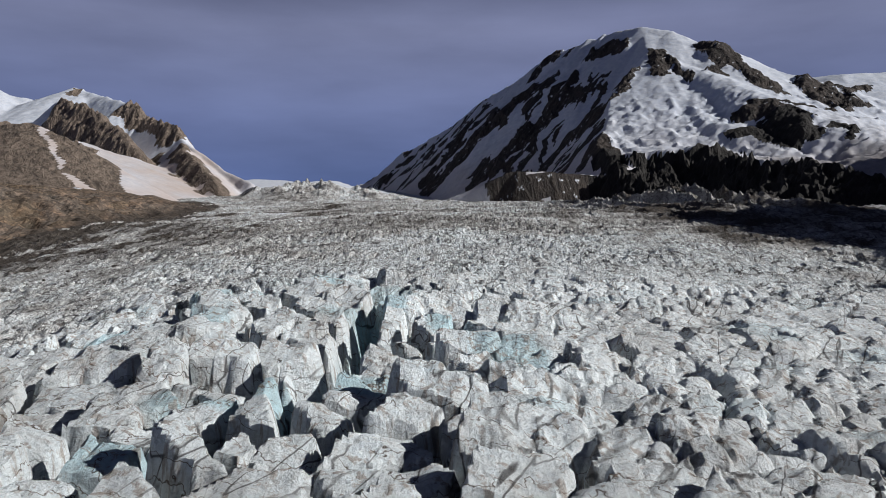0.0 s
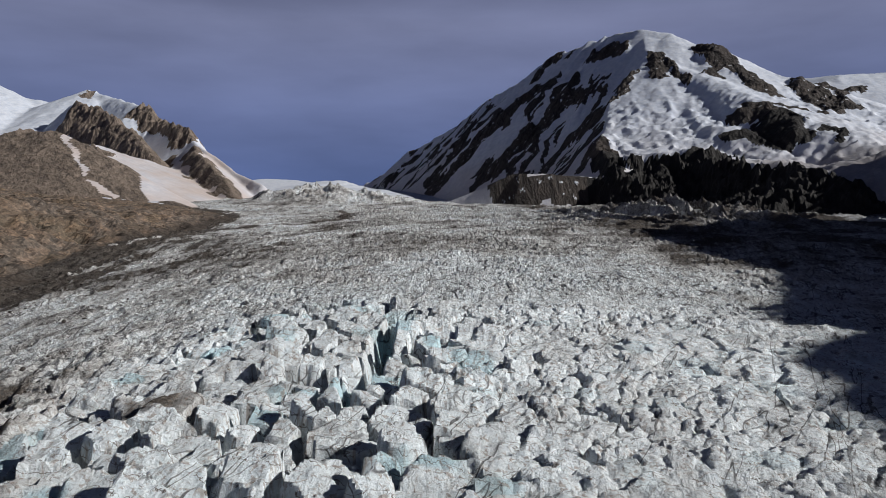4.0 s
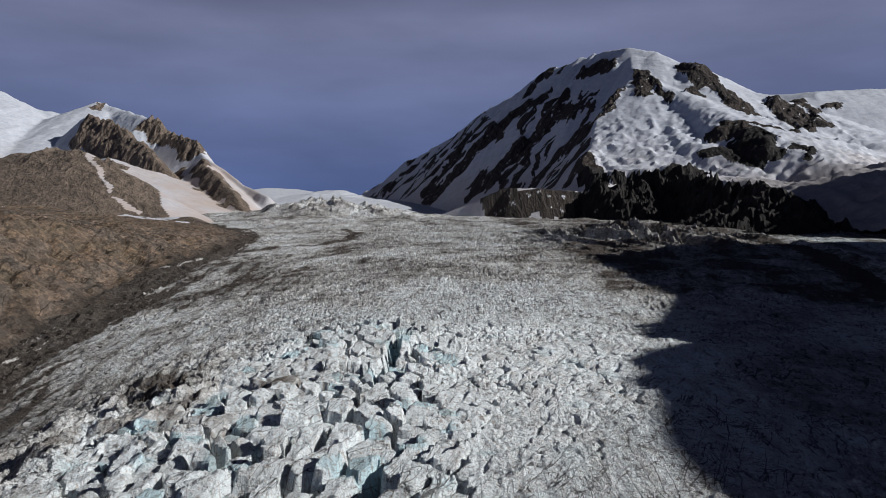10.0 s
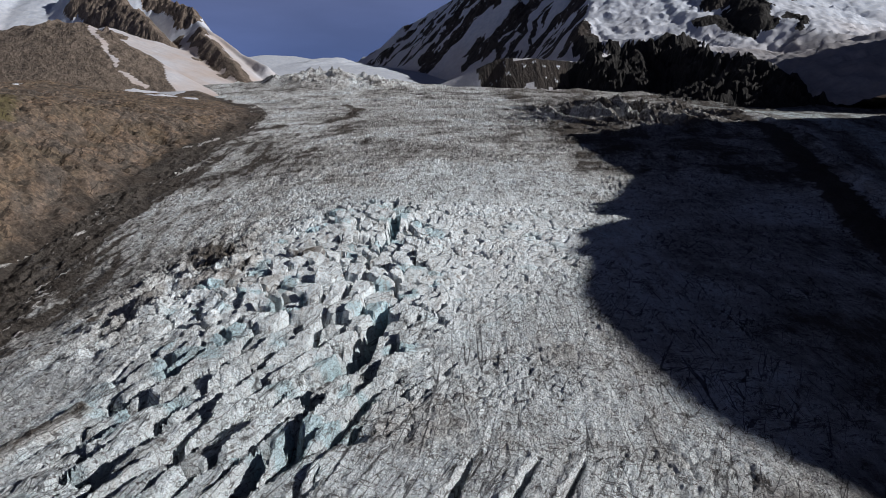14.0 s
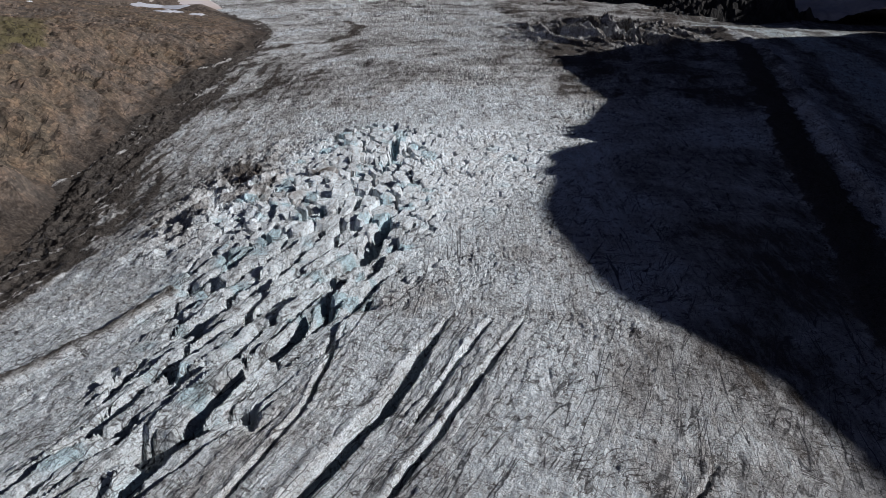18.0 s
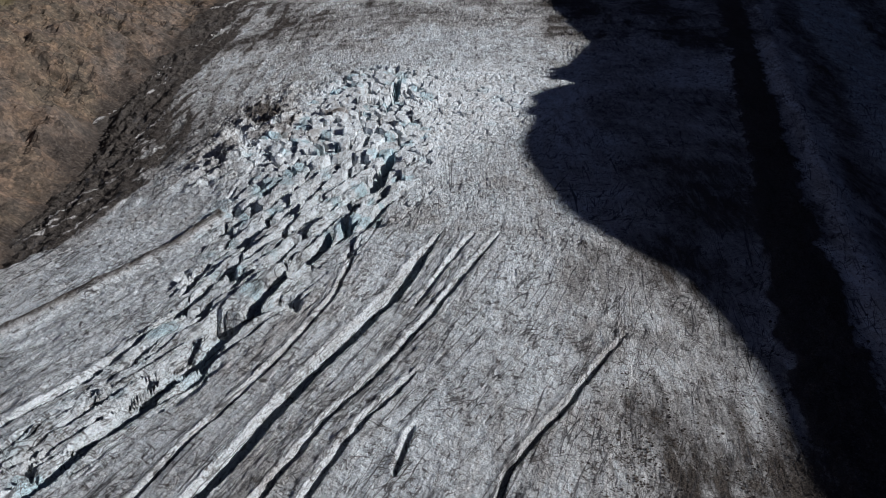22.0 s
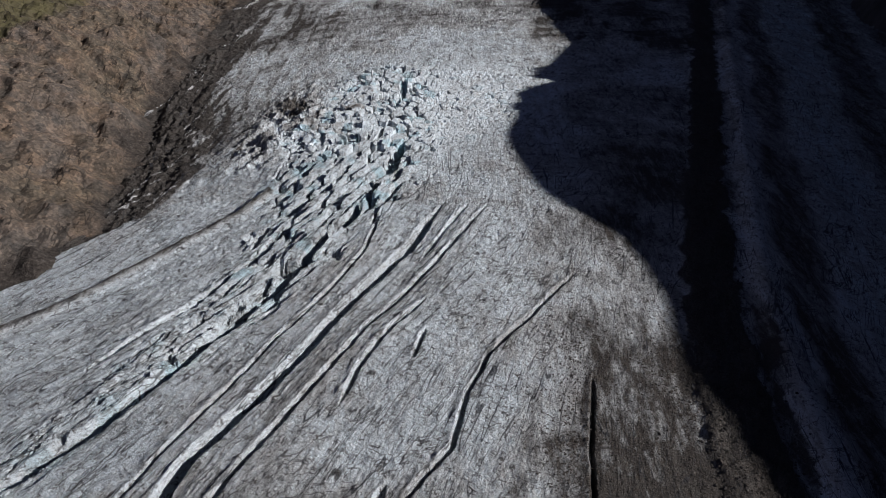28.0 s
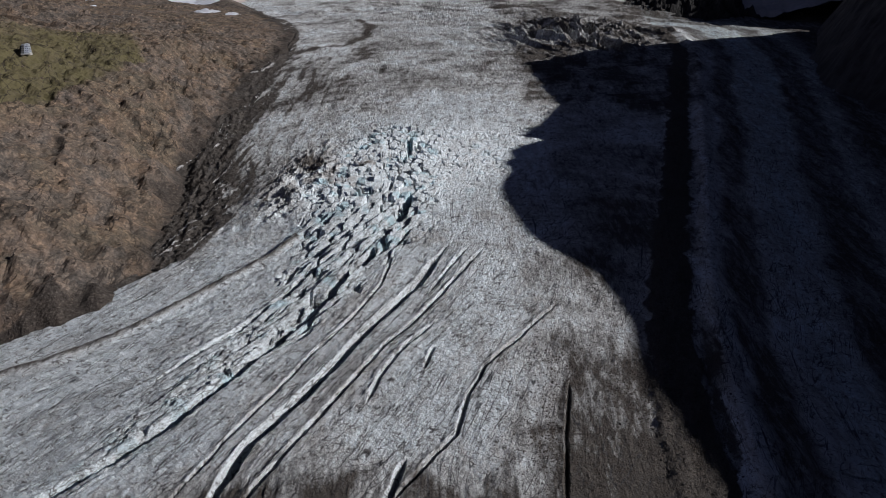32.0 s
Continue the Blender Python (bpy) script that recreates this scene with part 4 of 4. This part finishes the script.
def mountain(name, label, ridges, lines, xs, ys, rock, rock_label, rock_test, snow_label, crag=1.0, dirty=1.0, floor=40.0):
    """A mountain as an Empty with its bare rock and its snow as two parts."""
    top = tagged(new(name), label, "mountain")
    x, y = np.meshgrid(xs, ys)
    z, bare, rocky = mountain_shape(x, y, ridges, lines, crag)
    base = ice_level(x, np.minimum(y, 2700))
    z, rocky = rock_test(x, y, z, bare, rocky)
    shelf = (0.45 * soft(600, 400, z - base) + 0.55 * soft(420, 250, z - base)) * (widened(rocky) < 0.5) * soft(350, 420, x) * soft(2800, 2480, y)
    z = z + crag * shelf * (21 * (ridged(x / 48, y / 34, 4, 69) - 0.6) + 5 * (ridged(x / 17, y / 13, 3, 70) - 0.6))
    dirt = dirty * (1 - soft(60, 330, z - base + 70 * fbm(x / 200, y / 200, 3, 66)))
    rubble = soft(680, 740, x) * soft(2060, 1900, y + 80 * fbm(x / 90, y / 90, 4, 76)) * dirty
    keep = mid(z) > mid(base) - floor
    is_rock = mid(rocky) > 0.5
    for face in patches(keep & is_rock):
        if face.sum() < 25:
            is_rock &= ~face
        else:
            # low faces take the rock with shade in its colour
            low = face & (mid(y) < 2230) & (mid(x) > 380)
            for some, stone in ((face & ~low, rock), (low, ROCK_CLIFF_SHADED)):
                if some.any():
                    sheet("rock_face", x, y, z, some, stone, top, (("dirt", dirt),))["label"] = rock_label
    sheet("snow_cover", x, y, z, keep & ~is_rock, SNOW, top, (("dirt", dirt), ("rubble", rubble)), 50)["label"] = snow_label
    return top


def main_rock(x, y, z, bare, rock):
    steep = slope_of(x, y, z)
    n = fbm(x / 60, y / 90, 5, 71)
    # streaks on the shaded flank, and the cliffs under the hanging ice, coloured black for their shade
    flank = soft(640, 480, x - 0.25 * (y - 2700)) * soft(190, 260, z)
    rocky = rock + 0.35 * n + flank * (0.35 + 0.6 * soft(-0.5, 0.5, fbm(x / 210, y / 260, 3, 79))) * soft(0.55, 0.68, ridged((x - 0.9 * y) / 48 + 1.5 * fbm(x / 130, y / 130, 3, 86), (x + y) / 300, 4, 72, 0.62))
    cliff = soft(0.8, 1.3, steep + 0.25 * n) * soft(385, 420, x) * soft(860, 780, x) * soft(2175, 2145, y + 12 * n) * soft(1960, 2000, y)
    edge = np.interp(y, (1499, 1700, 1950, 2082), (733, 738, 698, 764)) + 18 * n
    tongue = soft(-6, 10, edge - x) * soft(395, 430, x + 25 * n) * soft(2110, 2085, y)
    low = soft(0.9, 1.2, steep + 0.5 * n) * soft(2150, 2125, y) * soft(90, 130, x) * soft(430, 400, x) * soft(0.0, 0.4, fbm(x / 60, y / 60, 3, 87))
    black = np.maximum(cliff, tongue)
    z = z + 70 * black * (ridged(x / 30, y / 34, 4, 75) - 0.62)
    return z, np.maximum.reduce([rocky, black, low])


def left_rock(x, y, z, bare, rock):
    n = fbm(x / 80, y / 80, 5, 74)
    hill = soft(2000, 1850, y + 60 * n - 0.12 * (x + 900)) * soft(-560, -640, x + 0.4 * (y - 1500))
    gully, _, _ = along(x + 10 * n, y + 10 * n, [(-900, 1790), *GULLY])
    return z, np.maximum(rock + 0.25 * n, np.maximum(hill, soft(1560, 1460, y + 40 * n))) * soft(6, 11, gully + 6 * n)


MAIN = ["main_sky", "main_east", "main_spur", "main_right", "rock_block", "terrace_low", "terrace_mid", "terrace_edge", "terrace_right", "back_sky"]
LEFT = ["left_sky", "left_shoulder", "left_crest", "left_buttress", "left_knob", "left_hill", "left_rib", "left_foot"]
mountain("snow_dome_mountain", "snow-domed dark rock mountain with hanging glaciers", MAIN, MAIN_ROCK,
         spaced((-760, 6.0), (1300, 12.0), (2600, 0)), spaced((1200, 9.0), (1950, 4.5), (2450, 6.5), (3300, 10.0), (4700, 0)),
         ROCK_DARK, "dark rock ribs and cliffs blackened as if in shade", main_rock, "white snow and broken hanging ice", 1.0, 0.6)
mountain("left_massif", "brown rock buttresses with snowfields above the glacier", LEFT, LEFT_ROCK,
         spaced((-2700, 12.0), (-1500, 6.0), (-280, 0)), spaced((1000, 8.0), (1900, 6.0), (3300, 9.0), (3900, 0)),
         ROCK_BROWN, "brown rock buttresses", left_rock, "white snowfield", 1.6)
mountain("snow_col", "low white snow saddle between the mountains", ["col"], [],
         spaced((-1300, 14.0), (150, 0)), spaced((2300, 14.0), (3800, 0)),
         ROCK_DARK, "rock", lambda x, y, z, b, r: (z, np.where((y > 3690) & (x < -940), 1.0, 0.0)), "wind-smoothed snow", 0.5, 0.1)

# ---- the ridge that shades the far side of the ice ----
SHADE_EDGE = [(514, 850), (334, 745), (222, 651), (144, 585), (160, 425), (169, 330), (133, 228), (115, 217), (126, 209), (108, 200), (116, 193), (102, 184), (130, 165), (102, 142), (86, 118), (90, 98), (80, 82), (83, 52), (67, -5),
              (70, -60), (79, -112), (89, -150), (104, -170), (120, -193), (128, -228), (129, -258), (125, -290), (120, -332), (123, -378), (129, -413), (128, -600)]
CREST_X = 800.0


def crest_profile():
    rows = []
    for ex, ey in SHADE_EDGE:
        run = (CREST_X - ex) / math.cos(SUN_TURN)
        level = float(ice_level(np.array(float(ex)), np.array(float(ey))))
        rows.append((ey + (CREST_X - ex) * math.tan(SUN_TURN), level + run * math.tan(SUN_UP)))
    rows.sort()
    return np.array(rows)


profile = crest_profile()


def shade_ridge():
    xs, ys = spaced((455, 7.0), (700, 4.0), (800, 12.0), (1250, 0)), spaced((-1000, 8.0), (-300, 4.0), (900, 6.0), (1060, 0))
    x, y = np.meshgrid(xs, ys)
    crest = np.interp(y, np.r_[profile[:, 0], 1060], np.r_[profile[:, 1], 60])
    d = x - CREST_X
    wob = 10 * fbm(x / 50, y / 40, 4, 81) + 16 * (ridged(x / 90, y / 60, 4, 82) - 0.6)
    z = crest - np.where(d < 0, 1.6 * np.abs(d), 0.45 * d) + wob * soft(4, 40, np.abs(d)) - 3 * soft(4, 40, np.abs(d))
    top = tagged(new("shading_ridge"), "dark steep rock ridge above the shaded ice", "ridge")
    keep, cuts = mid(z) > mid(ice_level(x, y)) - 30, (-1001, -640, -330, -60, 210, 470, 760, 1100)
    wavy = mid(y + 30 * fbm(x / 120, y / 120, 3, 83))
    # unseen spur, added to cast shade on the terrace at the right
    fx, fy = np.meshgrid(spaced((880, 10.0), (1700, 0)), spaced((820, 8.0), (1480, 0)))
    far = np.interp(fy, (820, 900, 1000, 1380, 1440, 1480), (120, 280, 450, 470, 300, 100)) + 14 * (ridged(fy / 60, fx / 400, 3, 84) - 0.5)
    fz = far - np.where(fx < 1250, 1.3, 0.4) * np.abs(fx - 1250) + 14 * fbm(fx / 60, fy / 60, 4, 85) * soft(4, 60, np.abs(fx - 1250))
    sheet("shading_spur", fx, fy, fz, mid(fz) > mid(ice_level(fx, fy)) - 30, ROCK_WALL, top)
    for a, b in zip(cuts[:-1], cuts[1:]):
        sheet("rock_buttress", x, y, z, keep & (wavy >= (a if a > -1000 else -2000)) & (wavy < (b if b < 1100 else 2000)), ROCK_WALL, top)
    return top


shade_ridge()

# ---- ground under everything, out to the horizon ----
ground_x, ground_y = np.meshgrid(np.linspace(-9000, 9000, 61), np.linspace(-9000, 9000, 61))
tagged(sheet("ground", ground_x, ground_y, -170 + 30 * fbm(ground_x / 900, ground_y / 900, 3, 91), np.ones((60, 60), bool), SLOPE), "brown valley ground", "ground", kind="structure")

# ---- things on the slope ----
def terrain_top(x, y):
    """The rock's height at points beside the ice."""
    x, y = np.atleast_1d(np.asarray(x, float)), np.atleast_1d(np.asarray(y, float))
    return np.maximum(slope_height(x, y), mountain_shape(x, y, LEFT, LEFT_ROCK, 1.6)[0])


def part(name, bm, material, parent=None, label="", smooth=False):
    me = bpy.data.meshes.new(name)
    bm.normal_update()
    for f in bm.faces:
        f.smooth = smooth
    bm.to_mesh(me)
    bm.free()
    me.materials.append(material)
    ob = new(name, me)
    ob.parent = parent
    return tagged(ob, label) if label else ob


def box(bm, cx, cy, cz, sx, sy, sz, bevel=0.0):
    made = bmesh.ops.create_cube(bm, size=1.0, matrix=Matrix.LocRotScale((cx, cy, cz), None, (sx, sy, sz)))
    if bevel:
        edges = list({e for v in made["verts"] for e in v.link_edges})
        bmesh.ops.bevel(bm, geom=edges, offset=bevel, segments=1, affect="EDGES")


def prism(bm, low, high, z0, z1):
    """A body between two outlines with as many corners."""
    a = [bm.verts.new((x, y, z0)) for x, y in low]
    b = [bm.verts.new((x, y, z1 + 0.16 * x)) for x, y in high]
    n = len(a)
    for i in range(n):
        bm.faces.new((a[i], a[(i + 1) % n], b[(i + 1) % n], b[i]))
    bm.faces.new(b)
    bm.faces.new(a[::-1])


ALU = plain("aluminium_cladding", (0.62, 0.65, 0.68), 0.35, 0.6, 0.8)
PANEL = plain("solar_panel", (0.02, 0.03, 0.06), 0.2, 0.0, 2.0)
GLASS_DARK = plain("dark_window_glass", (0.03, 0.035, 0.045), 0.1, 0.0, 2.0)
CONCRETE = plain("pale_concrete", (0.4, 0.38, 0.35), 0.9, 0.0, 1.0)


def mountain_hut(x, y):
    z = float(terrain_top(x, y)[0])
    hut = tagged(new("mountain_hut"), "faceted silver metal mountain hut on a grassy rock slope", "hut")
    hut.matrix_basis = pose(x, y, z - 1.0, 0, 0, 18) @ Matrix.Scale(0.78, 4)
    low = [(-7.5, -5.0), (-2.0, -7.6), (5.5, -6.4), (8.2, -0.5), (6.0, 6.2), (-1.5, 7.4), (-7.0, 4.0)]
    high = [(-5.6, -3.4), (-1.0, -6.0), (4.6, -5.2), (6.6, 0.4), (4.4, 5.0), (-1.0, 5.8), (-5.4, 3.0)]
    bm = bmesh.new()
    prism(bm, [(1.06 * a, 1.06 * b) for a, b in low], [(1.04 * a, 1.04 * b) for a, b in low], -1.5, 1.4)
    part("plinth", bm, CONCRETE, hut, "pale concrete plinth")
    bm = bmesh.new()
    prism(bm, low, high, 1.4, 15.0)
    body = part("body", bm, ALU, hut, "silver aluminium facets")
    bm = bmesh.new()
    prism(bm, [(0.97 * a, 0.97 * b) for a, b in high], [(0.6 * a, 0.6 * b) for a, b in high], 14.9, 16.2)
    part("roof", bm, ALU, hut)
    for k in range(len(low)):
        (ax, ay), (bx, by) = low[k], low[(k + 1) % len(low)]
        (cx, cy), (dx, dy) = high[k], high[(k + 1) % len(low)]
        turn = math.degrees(math.atan2(by - ay, bx - ax))
        for level in range(4):
            f = 0.16 + 0.21 * level
            for u in (0.3, 0.7):
                px, py = ax + u * (bx - ax), ay + u * (by - ay)
                qx, qy = cx + u * (dx - cx), cy + u * (dy - cy)
                ob = window_mesh.copy() if window_mesh else None
                scene.collection.objects.link(ob)
                ob.name = "window"
                ob.parent = body
                ob.matrix_basis = pose(px + f * (qx - px), py + f * (qy - py), 1.4 + f * 13.6, 0, 0, turn)
    bm = bmesh.new()
    box(bm, -3.2, -6.6, 8.4, 4.6, 0.25, 9.0, 0.05)
    part("solar_facade", bm, PANEL, hut, "dark blue solar panels").matrix_basis = pose(-1.0, 0.6, 0, -8, 0, -20)
    bm = bmesh.new()
    box(bm, 0, -11.0, 0.9, 14, 7, 0.4, 0.06)
    terrace = part("terrace", bm, CONCRETE, hut, "flat viewing terrace")
    for k in range(6):
        bm = bmesh.new()
        box(bm, -6.5 + 2.6 * k, -14.3, 1.6, 0.08, 0.08, 1.1)
        part("rail_post", bm, ALU, terrace)
    bm = bmesh.new()
    box(bm, 0, -14.3, 2.15, 13.2, 0.07, 0.07)
    part("hand_rail", bm, ALU, terrace)
    return hut


bm_ = bmesh.new()
box(bm_, 0, 0, 0, 1.5, 0.25, 1.3, 0.05)
window_mesh = part("window", bm_, GLASS_DARK)
mountain_hut(-500.0, 336.0)
bpy.data.objects.remove(window_mesh)


def snow_patch(cx, cy, rx, ry, seed):
    xs, ys = np.meshgrid(np.linspace(-1.25, 1.25, 46), np.linspace(-1.25, 1.25, 46))
    x, y = cx + rx * xs, cy + ry * ys
    r = np.hypot(xs, ys) + 0.42 * fbm(xs * 1.6 + seed, ys * 1.6, 4, seed)
    z = terrain_top(x.ravel(), y.ravel()).reshape(x.shape) + 2.2 * (1 - soft(0.55, 1.02, r)) - 0.5
    ob = sheet("snow_patch", x, y, z, mid(r) < 1.0, SNOW, None, (("dirt", 0.3 + 0 * x),), 60)
    return tagged(ob, "old white snow patch on brown rubble", "snow", "snow patches on the rubble slope")


for k, spot in enumerate(((-495, 1135, 26, 66), (-440, 1140, 15, 50), (-600, 1420, 60, 22), (-760, 1180, 14, 9), (-690, 1020, 9, 7))):
    snow_patch(*spot, 101 + k)


def scattered(name, label, count, place, sizes, material, seed):
    """Many stones as one mesh."""
    rng = np.random.default_rng(seed)
    ico = bmesh.new()
    bmesh.ops.create_icosphere(ico, subdivisions=1, radius=1.0)
    base = np.array([v.co for v in ico.verts])
    tris = np.array([[v.index for v in f.verts] for f in ico.faces])
    ico.free()
    x, y, z = place(rng, count)
    size = sizes[0] * (sizes[1] / sizes[0]) ** rng.random(len(x)) ** 2.2
    rough = base[None] * (0.7 + 0.5 * rng.random((len(x), len(base), 1)))
    rough = rough * (size[:, None] * np.stack([np.ones(len(x)), 0.6 + 0.6 * rng.random(len(x)), 0.5 + 0.4 * rng.random(len(x))], -1))[:, None]
    co = rough + np.stack([x, y, z + 0.1 * size], -1)[:, None]
    me = bpy.data.meshes.new(name)
    me.from_pydata(co.reshape(-1, 3).tolist(), [], (tris[None] + (np.arange(len(x)) * len(base))[:, None, None]).reshape(-1, 3).tolist())
    me.materials.append(material)
    return tagged(new(name, me), label, "stones", kind="stuff")


def on_slope(rng, count):
    x, y = rng.uniform(-900, -215, count), rng.uniform(-250, 1150, count)
    d = beyond_margin(x, y)[0]
    ok = (d > 3) & (rng.random(count) < 0.25 + 0.75 * np.exp(-np.maximum(d, 0) / 140))
    x, y = x[ok], y[ok]
    return x, y, slope_height(x, y)


def on_ice(x, y):
    i, j = np.clip(np.searchsorted(gy, y) - 1, 0, len(gy) - 1), np.clip(np.searchsorted(gx, x) - 1, 0, len(gx) - 1)
    return GZ[i, j]


def on_band(rng, count):
    t, off = rng.random(count) ** 0.7, rng.normal(0, 9, count)
    at = np.array(DEBRIS_BAND[1:], float)
    run = np.r_[0, np.cumsum(np.hypot(*np.diff(at, axis=0).T))]
    x, y = np.interp(t * run[-1], run, at[:, 0]) + off, np.interp(t * run[-1], run, at[:, 1])
    return x, y, on_ice(x, y)


def on_margin_ice(rng, count):
    x, y = rng.uniform(-285, -120, count), rng.uniform(-60, 620, count)
    d = -beyond_margin(x, y)[0]
    ok = (d > 0) & (rng.random(count) < np.exp(-d / 60))
    return x[ok], y[ok], on_ice(x[ok], y[ok])


GRAVEL = rock_material("gravel_rock", (0.05, 0.041, 0.034), (0.14, 0.115, 0.095), (1, 1, 1), 0.0, 0.5)
STONE = rock_material("boulder_rock", (0.09, 0.066, 0.05), (0.22, 0.17, 0.13), (1, 1, 1), 0.0, 0.4)
scattered("slope_boulders", "loose brown boulders on the rubble slope", 5000, on_slope, (0.4, 1.9), STONE, 5)
scattered("band_stones", "dark stones of the debris band on the ice", 7000, on_band, (0.25, 0.9), DEBRIS, 6)



def on_gravel(rng, count):
    y = rng.uniform(-440, -250, count)
    x = np.where(rng.random(count) < 0.55, rng.normal(124, 12, count), rng.normal(78, 9, count) + 0.2 * (y + 340))
    ok = rng.random(count) < (0.2 + 0.8 * value_noise(x / 9, y / 25, 95)) * soft(-250, -330, y)
    return x[ok], y[ok], on_ice(x[ok], y[ok])


scattered("ice_gravel", "brown gravel strewn over the low ice", 12000, on_gravel, (0.16, 0.62), GRAVEL, 8)
scattered("margin_stones", "dark rubble on the dirty ice margin", 2500, on_margin_ice, (0.3, 1.4), DEBRIS, 7)

# ---- blocks of the icefall, each a part of the glacier ----
for number in picked:
    sheet("ice_block", GX, GY, GZ, is_block & (cell == number), ICE, glacier, marks, 26)
